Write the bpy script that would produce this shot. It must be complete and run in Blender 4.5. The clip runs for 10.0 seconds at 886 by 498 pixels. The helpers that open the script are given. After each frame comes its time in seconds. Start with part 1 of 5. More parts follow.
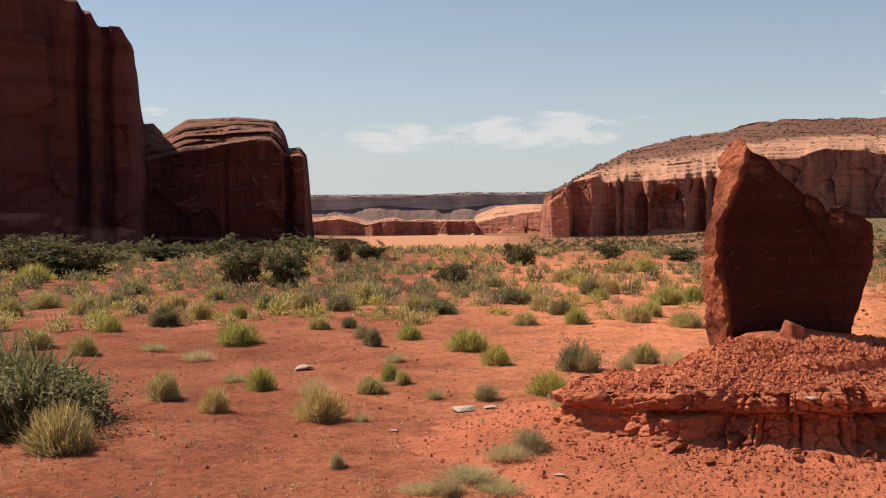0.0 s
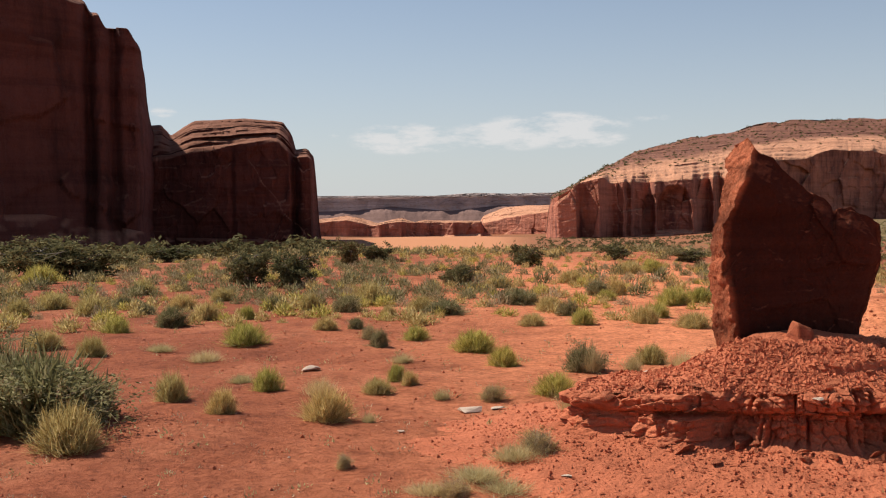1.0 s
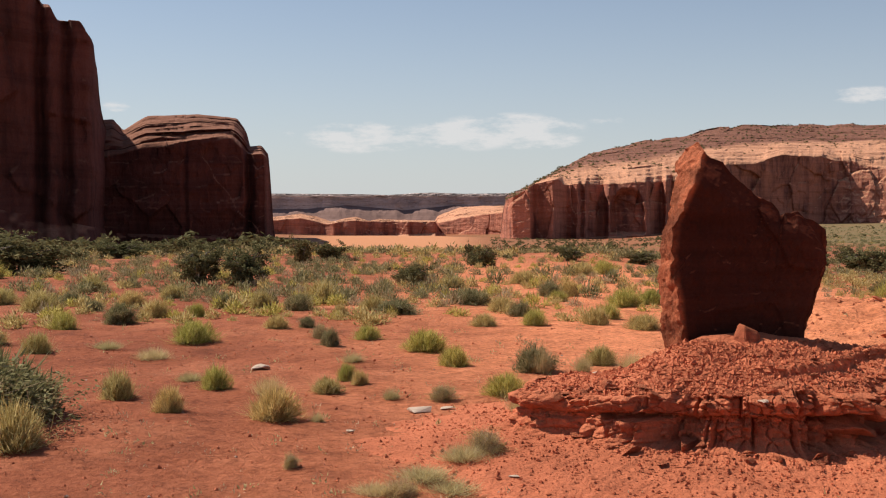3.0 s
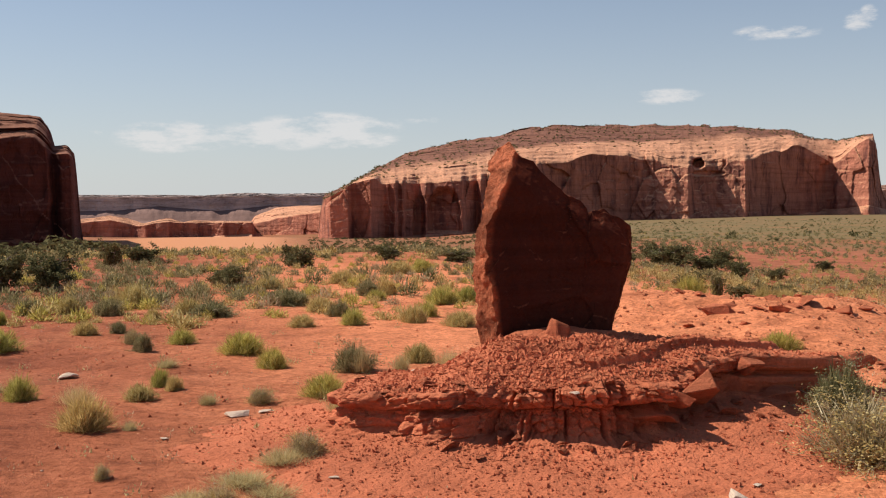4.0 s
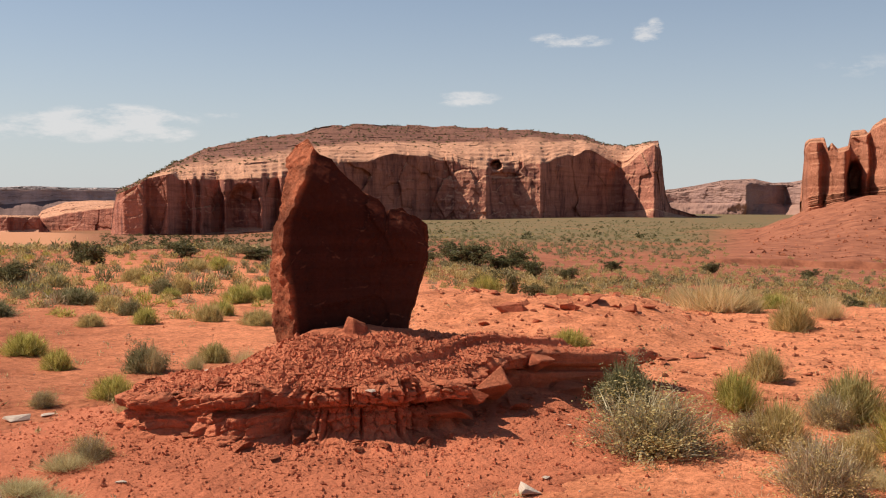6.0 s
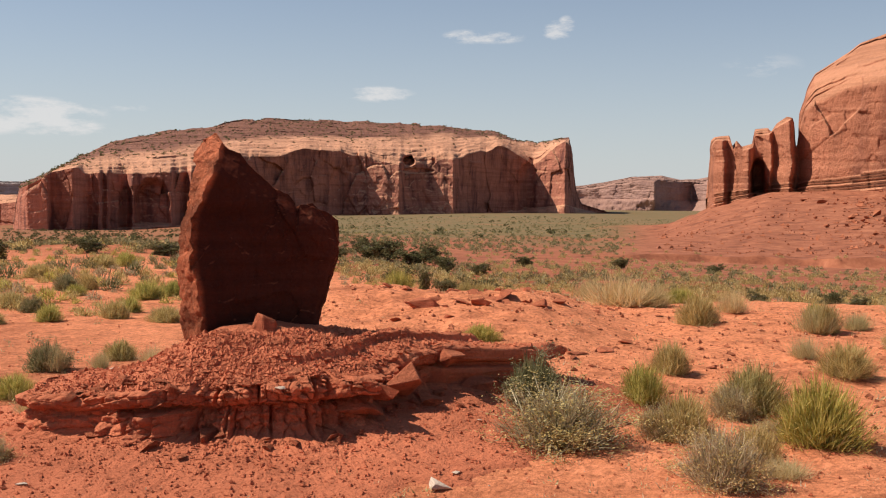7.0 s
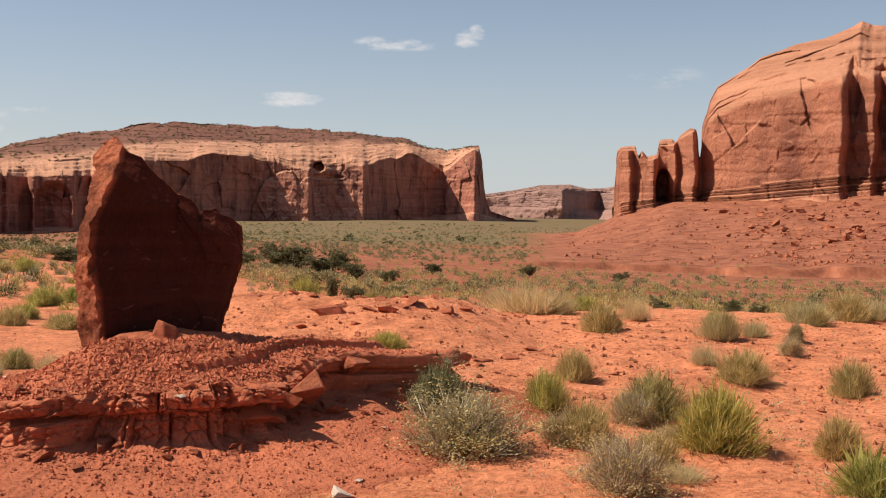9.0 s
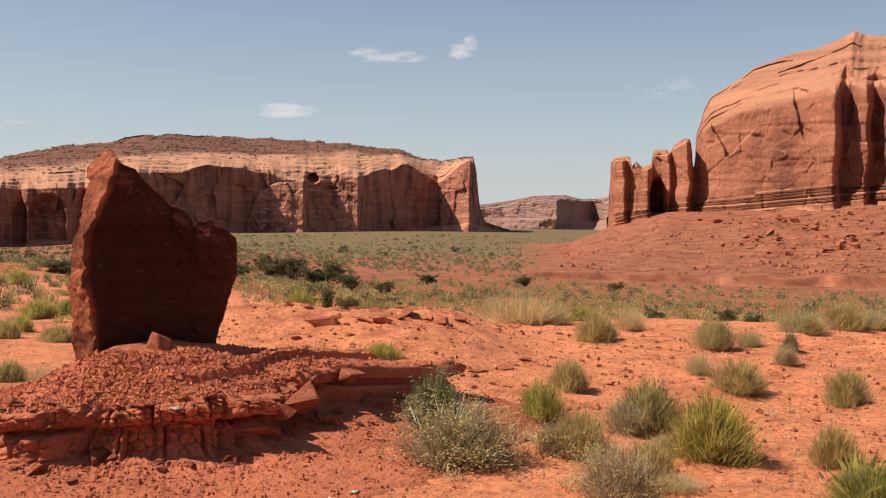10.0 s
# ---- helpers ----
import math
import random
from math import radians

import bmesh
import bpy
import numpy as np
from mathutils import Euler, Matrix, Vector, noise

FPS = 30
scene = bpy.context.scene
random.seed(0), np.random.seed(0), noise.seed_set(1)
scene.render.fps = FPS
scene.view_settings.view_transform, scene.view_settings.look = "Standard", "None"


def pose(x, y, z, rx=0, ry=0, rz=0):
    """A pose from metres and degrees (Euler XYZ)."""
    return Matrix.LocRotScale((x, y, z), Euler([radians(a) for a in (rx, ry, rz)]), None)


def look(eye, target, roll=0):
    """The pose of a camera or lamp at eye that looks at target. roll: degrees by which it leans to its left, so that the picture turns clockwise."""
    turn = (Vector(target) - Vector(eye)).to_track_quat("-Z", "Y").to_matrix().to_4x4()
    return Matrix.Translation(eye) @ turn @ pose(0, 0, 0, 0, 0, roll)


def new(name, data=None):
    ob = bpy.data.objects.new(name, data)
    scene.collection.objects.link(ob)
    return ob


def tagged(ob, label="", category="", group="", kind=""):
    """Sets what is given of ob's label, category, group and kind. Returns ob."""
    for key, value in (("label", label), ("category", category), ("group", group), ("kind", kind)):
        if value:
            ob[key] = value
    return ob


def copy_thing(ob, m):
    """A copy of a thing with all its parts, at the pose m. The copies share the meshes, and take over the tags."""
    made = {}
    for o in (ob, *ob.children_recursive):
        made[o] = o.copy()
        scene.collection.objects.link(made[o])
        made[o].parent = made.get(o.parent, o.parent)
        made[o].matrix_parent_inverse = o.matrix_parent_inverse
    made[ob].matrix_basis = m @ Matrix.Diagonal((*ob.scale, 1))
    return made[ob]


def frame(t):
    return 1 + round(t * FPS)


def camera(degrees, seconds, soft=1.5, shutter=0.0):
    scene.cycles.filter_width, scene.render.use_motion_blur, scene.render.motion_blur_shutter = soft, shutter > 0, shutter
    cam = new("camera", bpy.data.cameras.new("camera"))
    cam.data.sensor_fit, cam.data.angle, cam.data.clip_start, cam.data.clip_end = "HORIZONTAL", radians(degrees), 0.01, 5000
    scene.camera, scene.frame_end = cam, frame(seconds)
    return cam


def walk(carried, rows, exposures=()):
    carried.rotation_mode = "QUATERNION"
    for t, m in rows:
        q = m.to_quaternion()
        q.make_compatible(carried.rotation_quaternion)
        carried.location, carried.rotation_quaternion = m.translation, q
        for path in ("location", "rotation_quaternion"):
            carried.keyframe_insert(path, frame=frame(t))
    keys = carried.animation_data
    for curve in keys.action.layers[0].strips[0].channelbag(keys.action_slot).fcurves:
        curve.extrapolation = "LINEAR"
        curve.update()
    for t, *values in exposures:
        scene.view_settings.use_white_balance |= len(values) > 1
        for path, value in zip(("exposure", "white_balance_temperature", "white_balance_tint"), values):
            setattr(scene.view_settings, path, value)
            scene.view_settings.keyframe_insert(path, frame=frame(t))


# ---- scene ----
# ---- camera: a hand-held pan from one standing point ----
EYE = 1.6
cam = camera(43.42, 10.0, soft=1.1)
# seconds, metres right / ahead / up of the first eye, yaw, pitch, roll
ROWS = [
    (0, -0.000, -0.000, 0.000, 0.000, -1.969, 0.600),
    (0.5, 0.001, 0.002, -0.001, 0.136, -1.917, 0.623),
    (1, 0.001, -0.002, -0.001, 0.353, -1.909, 0.643),
    (1.5, 0.005, -0.006, -0.001, 0.451, -1.857, 1.039),
    (2, 0.006, -0.008, -0.002, 0.455, -1.833, 1.017),
    (2.2, 0.007, -0.001, -0.002, 0.405, -1.854, 0.887),
    (3.3, 0.032, 0.013, 0.001, -4.370, -1.983, -0.269),
    (3.5, 0.035, 0.006, 0.002, -6.512, -1.977, -0.152),
    (4, 0.037, 0.017, 0.001, -11.331, -1.994, 0.422),
    (4.5, 0.041, 0.016, 0.003, -14.896, -1.888, 0.327),
    (5, 0.043, 0.016, -0.002, -17.154, -1.826, 0.275),
    (5.5, 0.055, 0.025, -0.003, -19.041, -1.900, -0.242),
    (6, 0.065, 0.028, -0.003, -21.535, -2.067, -0.420),
    (7.5, 0.092, 0.028, -0.000, -27.840, -2.262, -0.495),
    (8, 0.105, 0.029, -0.001, -29.268, -2.237, -0.386),
    (8.5, 0.107, 0.026, -0.002, -30.031, -2.167, -0.904),
    (9, 0.110, 0.020, -0.000, -30.658, -1.836, -1.093),
    (9.5, 0.108, 0.009, -0.002, -30.810, -1.477, -0.943),
    (10, 0.110, 0.011, -0.001, -30.930, -1.269, -0.855),
]
walk(cam, [(t, pose(x, y, EYE + z, 90 + pitch, roll, yaw)) for t, x, y, z, yaw, pitch, roll in ROWS])

# ---- light: high sun ahead to one side, clear pale desert sky ----
SUN_AZ, SUN_EL = -60.0, 50.0
SUN_POWER, SKY_POWER = 5.0, 0.083
scene.view_settings.exposure = 0.21


def bearing(az, el=0.0):
    a, e = radians(az), radians(el)
    return Vector((math.sin(a) * math.cos(e), math.cos(a) * math.cos(e), math.sin(e)))


sun = new("sun", bpy.data.lights.new("sun", "SUN"))
sun.data.energy, sun.data.angle, sun.data.color = SUN_POWER, radians(0.53), (1.0, 0.93, 0.82)
sun.matrix_world = look(bearing(SUN_AZ, SUN_EL) * 100, (0, 0, 0))

world = bpy.data.worlds.new("sky")
scene.world = world
world.use_nodes = True
wn, wl = world.node_tree.nodes, world.node_tree.links
wn.clear()


def wnode(kind, **values):
    n = wn.new(kind)
    for k, v in values.items():
        n.inputs[int(k[1:])].default_value = v
    return n


sky = wn.new("ShaderNodeTexSky")
sky.sky_type, sky.sun_disc = "NISHITA", False
sky.sun_elevation, sky.sun_rotation = radians(SUN_EL), radians(SUN_AZ)
sky.altitude, sky.air_density, sky.dust_density, sky.ozone_density = 1600, 1.0, 1.6, 0.8
# thin clouds: bearing, height, half width, half height (degrees), density
CLOUDS = [(-2.2, 3.75, 3.2, 0.9, 1.0), (3.0, 3.9, 3.4, 0.9, 0.95), (5.4, 4.3, 4.2, 0.8, 1.0), (6.8, 3.6, 2.8, 0.5, 0.8),
          (22.7, 5.62, 2.0, 0.45, 0.85), (27.2, 8.55, 1.5, 0.4, 0.7), (28.6, 8.5, 1.7, 0.35, 0.6), (31.7, 8.8, 0.8, 0.6, 0.8), (32.2, 9.15, 0.5, 0.5, 0.7), (-14.3, 5.1, 0.9, 0.3, 0.7),
          (-5.9, 3.9, 0.5, 0.22, 0.6), (41.8, 7.0, 2.2, 0.7, 0.25), (10.3, 4.6, 1.0, 0.25, 0.35), (52.0, 6.0, 4, 0.8, 0.3)]
coord = wn.new("ShaderNodeTexCoord")
wobble = wnode("ShaderNodeTexNoise", i2=30.0, i3=7.0, i4=0.66)
stretch = wn.new("ShaderNodeMapping")
stretch.inputs[3].default_value = (1, 1, 3.2)
wl.new(coord.outputs["Generated"], stretch.inputs[0])
wl.new(stretch.outputs[0], wobble.inputs[0])


def wmath(op, a, b=None):
    n = wn.new("ShaderNodeMath")
    n.operation = op
    for i, v in enumerate((a, b)):
        if v is None:
            continue
        if isinstance(v, (int, float)):
            n.inputs[i].default_value = v
        else:
            wl.new(v, n.inputs[i])
    return n.outputs[0]


total = None
for az, el, hw, hh, dens in CLOUDS:
    c, right = bearing(az, el), bearing(az + 90)
    up = right.cross(c)
    dots = []
    for axis, half in ((right, hw), (up, hh)):
        d = wn.new("ShaderNodeVectorMath")
        d.operation = "DOT_PRODUCT"
        wl.new(coord.outputs["Generated"], d.inputs[0])
        d.inputs[1].default_value = axis / radians(half)
        off = wmath("SUBTRACT", d.outputs["Value"], c.dot(axis) / radians(half))
        dots.append(wmath("MULTIPLY", off, off))
    front = wn.new("ShaderNodeVectorMath")
    front.operation = "DOT_PRODUCT"
    wl.new(coord.outputs["Generated"], front.inputs[0])
    front.inputs[1].default_value = c
    fall = wmath("SUBTRACT", 1.0, wmath("ADD", dots[0], dots[1]))
    fall = wmath("MULTIPLY", wmath("MULTIPLY", wmath("MAXIMUM", fall, 0.0), wmath("GREATER_THAN", front.outputs["Value"], 0.5)), dens)
    total = fall if total is None else wmath("MAXIMUM", total, fall)
puff = wn.new("ShaderNodeMapRange")
puff.inputs[1].default_value, puff.inputs[2].default_value = 0.32, 0.62
wl.new(wobble.outputs[0], puff.inputs[0])
thick = wmath("ADD", total, wmath("MULTIPLY", wmath("SUBTRACT", puff.outputs[0], 0.62), 1.5))
cover = wmath("MULTIPLY", wmath("MULTIPLY", wmath("MAXIMUM", thick, 0.0), wmath("MINIMUM", wmath("MULTIPLY", total, 2.5), 1.0)), 0.68)
cover = wmath("MINIMUM", cover, 0.7)
# pale haze that thickens towards the horizon
split = wn.new("ShaderNodeSeparateXYZ")
wl.new(coord.outputs["Generated"], split.inputs[0])
low = wmath("POWER", wmath("SUBTRACT", 1.0, wmath("MINIMUM", wmath("MAXIMUM", split.outputs[2], 0.0), 1.0)), 6.5)
haze = wn.new("ShaderNodeMix")
haze.data_type = "RGBA"
wl.new(wmath("MULTIPLY", low, 0.92), haze.inputs[0])
wl.new(sky.outputs[0], haze.inputs[6])
haze.inputs[7].default_value = (6.1, 6.35, 6.55, 1)
veil = wn.new("ShaderNodeMix")
veil.data_type = "RGBA"
wl.new(cover, veil.inputs[0])
wl.new(haze.outputs[2], veil.inputs[6])
veil.inputs[7].default_value = (8.2, 8.0, 7.9, 1)
bg = wn.new("ShaderNodeBackground")
bg.inputs[1].default_value = SKY_POWER
wl.new(veil.outputs[2], bg.inputs[0])
wl.new(bg.outputs[0], wn.new("ShaderNodeOutputWorld").inputs[0])


# ---- numeric noise ----
def lattice(ix, iy, iz):
    h = (ix * 374761393 + iy * 668265263 + iz * 2147483647) & 0xFFFFFFFF
    h = ((h ^ (h >> 13)) * 1274126177) & 0xFFFFFFFF
    h = ((h ^ (h >> 16)) * 2246822519) & 0xFFFFFFFF
    return ((h ^ (h >> 15)) & 0xFFFFFF) / float(0xFFFFFF)


def vnoise(x, y, z=0.0, octaves=4, gain=0.5):
    """Smooth value noise, about -1 to 1, on arrays."""
    x, y, z = np.broadcast_arrays(np.asarray(x, float), np.asarray(y, float), np.asarray(z, float))
    out, amp, norm = np.zeros(x.shape), 1.0, 0.0
    for o in range(octaves):
        f = 2.03 ** o
        px, py, pz = x * f + 17.3 * o, y * f - 9.1 * o, z * f + 5.7 * o
        ix, iy, iz = np.floor(px).astype(np.int64), np.floor(py).astype(np.int64), np.floor(pz).astype(np.int64)
        fx, fy, fz = px - ix, py - iy, pz - iz
        fx, fy, fz = fx * fx * (3 - 2 * fx), fy * fy * (3 - 2 * fy), fz * fz * (3 - 2 * fz)
        v = 0.0
        for dx in (0, 1):
            for dy in (0, 1):
                for dz in (0, 1):
                    w = (fx if dx else 1 - fx) * (fy if dy else 1 - fy) * (fz if dz else 1 - fz)
                    v = v + w * lattice(ix + dx, iy + dy, iz + dz)
        out += amp * (2 * v - 1)
        norm += amp
        amp *= gain
    return out / norm


def facets(u, v, seed, tilt=0.8, power=3.0):
    """Blocky relief on arrays: a tilted plane for each jittered cell, and the gap to its border."""
    u, v = np.broadcast_arrays(np.asarray(u, float), np.asarray(v, float))
    iu, iv = np.floor(u).astype(np.int64), np.floor(v).astype(np.int64)
    best, second, val = np.full(u.shape, 9.0), np.full(u.shape, 9.0), np.zeros(u.shape)
    for du in (-1, 0, 1):
        for dv in (-1, 0, 1):
            ju, jv = iu + du, iv + dv
            a, b = u - ju - lattice(ju, jv, seed), v - jv - lattice(ju, jv, seed + 7)
            far = (np.abs(a) ** power + np.abs(b) ** power) ** (1 / power)
            h = 2 * lattice(ju, jv, seed + 13) - 1 + 2 * tilt * (a * (lattice(ju, jv, seed + 19) - 0.5) + b * (lattice(ju, jv, seed + 23) - 0.5))
            closer = far < best
            second = np.where(closer, best, np.minimum(second, far))
            val, best = np.where(closer, h, val), np.where(closer, far, best)
    return val, second - best


def smooth(a, b, x):
    k = np.clip((x - a) / (b - a), 0, 1)
    return k * k * (3 - 2 * k)


def table(pairs, x):
    return np.interp(x, [p[0] for p in pairs], [p[1] for p in pairs])


def soft_table(pairs, x, r):
    """A table with its corners rounded over r."""
    return sum(table(pairs, x + r * k) for k in (-1, -0.5, 0, 0.5, 1)) / 5


# ---- materials ----
def shader(name):
    m = bpy.data.materials.new(name)
    m.use_nodes = True
    nodes, links = m.node_tree.nodes, m.node_tree.links
    return m, nodes, links, nodes["Principled BSDF"]


def noise_at(nodes, links, scale, detail=6.0, rough=0.6, stretch=(1, 1, 1), coords="Object"):
    tc, mp, nz = nodes.new("ShaderNodeTexCoord"), nodes.new("ShaderNodeMapping"), nodes.new("ShaderNodeTexNoise")
    mp.inputs[3].default_value = stretch
    links.new(tc.outputs[coords], mp.inputs[0])
    links.new(mp.outputs[0], nz.inputs[0])
    nz.inputs[2].default_value, nz.inputs[3].default_value, nz.inputs[4].default_value = scale, detail, rough
    return nz.outputs[0]


def ramp(nodes, links, fac, stops):
    r = nodes.new("ShaderNodeValToRGB")
    e = r.color_ramp.elements
    while len(e) < len(stops):
        e.new(0.5)
    for el, (p, c) in zip(e, stops):
        el.position, el.color = p, (*c, 1)
    links.new(fac, r.inputs[0])
    return r.outputs[0]


def mix(nodes, links, fac, a, b, mode="MIX"):
    n = nodes.new("ShaderNodeMix")
    n.data_type, n.blend_type = "RGBA", mode
    for slot, v in ((0, fac), (6, a), (7, b)):
        if isinstance(v, (int, float)):
            n.inputs[slot].default_value = v
        elif isinstance(v, tuple):
            n.inputs[slot].default_value = (*v, 1)
        else:
            links.new(v, n.inputs[slot])
    return n.outputs[2]


def bump(nodes, links, bsdf, height, strength, distance, before=None):
    b = nodes.new("ShaderNodeBump")
    b.inputs["Strength"].default_value, b.inputs["Distance"].default_value = strength, distance
    links.new(height, b.inputs["Height"])
    if before:
        links.new(before, b.inputs["Normal"])
    links.new(b.outputs[0], bsdf.inputs["Normal"])
    return b.outputs[0]


def attr(nodes, name):
    a = nodes.new("ShaderNodeAttribute")
    a.attribute_name = name
    return a.outputs["Fac"]


def soil(name):
    m, n, l, b = shader(name)
    big = ramp(n, l, noise_at(n, l, 0.35, 5, 0.6), [(0.3, (0.23, 0.063, 0.028)), (0.5, (0.345, 0.098, 0.044)), (0.72, (0.49, 0.175, 0.086))])
    grit = ramp(n, l, noise_at(n, l, 14.0, 9, 0.8), [(0.32, (0.45, 0.4, 0.38)), (0.5, (1, 1, 1)), (0.68, (1.3, 1.4, 1.5))])
    blotch = ramp(n, l, noise_at(n, l, 1.7, 8, 0.7), [(0.33, (0.62, 0.58, 0.56)), (0.48, (1, 1, 1)), (0.68, (1.16, 1.2, 1.24))])
    grit = mix(n, l, 1.0, grit, blotch, "MULTIPLY")
    col = mix(n, l, 1.0, big, grit, "MULTIPLY")
    vor = n.new("ShaderNodeTexVoronoi")
    vor.inputs["Scale"].default_value = 11.0
    tc = n.new("ShaderNodeTexCoord")
    l.new(tc.outputs["Object"], vor.inputs[0])
    chips = ramp(n, l, vor.outputs["Distance"], [(0.06, (1, 1, 1)), (0.12, (0, 0, 0))])
    patchy = ramp(n, l, noise_at(n, l, 0.8, 3), [(0.5, (0, 0, 0)), (0.62, (1, 1, 1))])
    col = mix(n, l, mix(n, l, 1.0, chips, patchy, "MULTIPLY"), col, (0.62, 0.36, 0.24))
    light = mix(n, l, 1.0, (0.74, 0.25, 0.112), grit, "MULTIPLY")
    col = mix(n, l, attr(n, "pale"), col, light)
    rubble = ramp(n, l, noise_at(n, l, 0.22, 9, 0.75), [(0.36, (0.17, 0.056, 0.031)), (0.5, (0.32, 0.108, 0.056)), (0.64, (0.43, 0.16, 0.084))])
    col = mix(n, l, attr(n, "talus"), col, rubble)
    col = mix(n, l, attr(n, "sand"), col, (0.54, 0.235, 0.115))
    scrub = ramp(n, l, noise_at(n, l, 0.09, 7, 0.7), [(0.35, (0.28, 0.14, 0.065)), (0.5, (0.165, 0.13, 0.058)), (0.65, (0.105, 0.105, 0.042))])
    col = mix(n, l, attr(n, "green"), col, scrub)
    l.new(col, b.inputs["Base Color"])
    b.inputs["Roughness"].default_value = 0.95
    b.inputs["Specular IOR Level"].default_value = 0.15
    one = bump(n, l, b, noise_at(n, l, 3.0, 7, 0.65), 0.55, 0.09)
    bump(n, l, b, noise_at(n, l, 24.0, 8, 0.78), 0.8, 0.033, one)
    return m


def sandstone(name, wall, streak, pale, scale, grain=1.0, cap=None, bumpy=0.5, shrubs=0.0, speckle=0.4):
    """Layered red rock: vertical varnish streaks on walls, paler on flat tops; scale in metres."""
    m, n, l, b = shader(name)
    varnish = mix(n, l, 0.5, noise_at(n, l, 1.0 / scale, 7, 0.65, (1, 1, 0.12)), noise_at(n, l, 0.4 / scale, 6, 0.6, (1, 1, 0.55)))
    streaks = ramp(n, l, varnish, [(0.4, streak), (0.5, wall), (0.62, tuple(min(1, c * 1.25) for c in wall))])
    layers = ramp(n, l, noise_at(n, l, 1.0 / scale, 6, 0.7, (0.1, 0.1, 2.2)), [(0.38, (0.6, 0.55, 0.53)), (0.52, (1, 1, 1)), (0.7, (1.12, 1.14, 1.18))])
    col = mix(n, l, 0.6, streaks, layers, "MULTIPLY")
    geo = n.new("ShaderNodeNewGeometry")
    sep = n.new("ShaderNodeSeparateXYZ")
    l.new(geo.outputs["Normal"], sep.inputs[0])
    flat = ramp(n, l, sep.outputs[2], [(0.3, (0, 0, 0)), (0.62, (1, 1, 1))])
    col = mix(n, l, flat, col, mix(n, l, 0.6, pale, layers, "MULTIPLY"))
    if shrubs:
        dots = ramp(n, l, noise_at(n, l, 5.0 / scale, 5, 0.7), [(0.54, (0, 0, 0)), (0.57, (1, 1, 1))])
        tufts = mix(n, l, 1.0, dots, flat, "MULTIPLY")
        col = mix(n, l, mix(n, l, 1.0, tufts, (shrubs, shrubs, shrubs), "MULTIPLY"), col, (0.09, 0.075, 0.04))
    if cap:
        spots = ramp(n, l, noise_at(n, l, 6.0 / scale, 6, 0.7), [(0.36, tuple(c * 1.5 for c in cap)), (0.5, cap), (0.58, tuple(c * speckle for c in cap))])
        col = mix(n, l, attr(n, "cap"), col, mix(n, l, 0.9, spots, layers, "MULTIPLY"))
    fine = ramp(n, l, noise_at(n, l, 14.0 * grain / scale, 8, 0.75), [(0.3, (0.75, 0.72, 0.7)), (0.7, (1.15, 1.15, 1.15))])
    col = mix(n, l, 0.7, col, fine, "MULTIPLY")
    l.new(col, b.inputs["Base Color"])
    b.inputs["Roughness"].default_value = 0.93
    b.inputs["Specular IOR Level"].default_value = 0.15
    one = bump(n, l, b, noise_at(n, l, 2.5 / scale, 7, 0.65, (1, 1, 0.5)), bumpy, 0.25 * scale)
    bump(n, l, b, noise_at(n, l, 12.0 * grain / scale, 8, 0.7), bumpy, 0.06 * scale, one)
    return m


def plant(name, dark, mid, tip, sheer=0.25):
    m, n, l, b = shader(name)
    geo, info = n.new("ShaderNodeNewGeometry"), n.new("ShaderNodeObjectInfo")
    col = ramp(n, l, geo.outputs["Random Per Island"], [(0.0, dark), (0.45, mid), (0.9, tip)])
    tint = ramp(n, l, info.outputs["Random"], [(0.0, (0.82, 0.86, 0.8)), (0.5, (1, 1, 1)), (1.0, (1.12, 1.04, 1.0))])
    col = mix(n, l, 1.0, col, tint, "MULTIPLY")
    l.new(col, b.inputs["Base Color"])
    b.inputs["Roughness"].default_value = 0.9
    b.inputs["Specular IOR Level"].default_value = 0.05
    tr, add = n.new("ShaderNodeBsdfTranslucent"), n.new("ShaderNodeMixShader")
    l.new(col, tr.inputs[0])
    add.inputs[0].default_value = sheer
    l.new(b.outputs[0], add.inputs[1])
    l.new(tr.outputs[0], add.inputs[2])
    l.new(add.outputs[0], n["Material Output"].inputs[0])
    return m


SOIL = soil("red_soil")
# fin: shaded broad face dark and sunlit end bright, set by rock colour
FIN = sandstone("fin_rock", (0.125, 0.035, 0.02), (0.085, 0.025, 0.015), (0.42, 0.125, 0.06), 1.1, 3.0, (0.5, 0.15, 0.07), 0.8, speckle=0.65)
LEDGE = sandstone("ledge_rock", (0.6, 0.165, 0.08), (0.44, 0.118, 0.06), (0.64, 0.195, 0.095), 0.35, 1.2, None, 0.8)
# left buttes: their shade is put into the colour, far darker than sunlit rock
SHADE_BUTTE = sandstone("shaded_butte_rock", (0.155, 0.052, 0.038), (0.075, 0.027, 0.021), (0.34, 0.15, 0.095), 9.0, bumpy=0.9)
# besides varnish, the mesa colours hold its sunlit top and shaded wall
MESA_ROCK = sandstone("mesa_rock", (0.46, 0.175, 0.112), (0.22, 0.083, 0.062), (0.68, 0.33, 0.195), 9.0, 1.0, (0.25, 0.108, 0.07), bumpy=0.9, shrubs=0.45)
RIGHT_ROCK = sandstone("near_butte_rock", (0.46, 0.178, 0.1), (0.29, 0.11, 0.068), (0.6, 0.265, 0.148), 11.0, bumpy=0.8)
# far rocks: distance haze put into the colours, greyer and lower in contrast
HAZED_FAR_ROCK = sandstone("hazed_far_mesa_rock", (0.55, 0.4, 0.37), (0.44, 0.33, 0.32), (0.27, 0.165, 0.14), 70.0, 1.0, (0.46, 0.36, 0.33), bumpy=0.3)
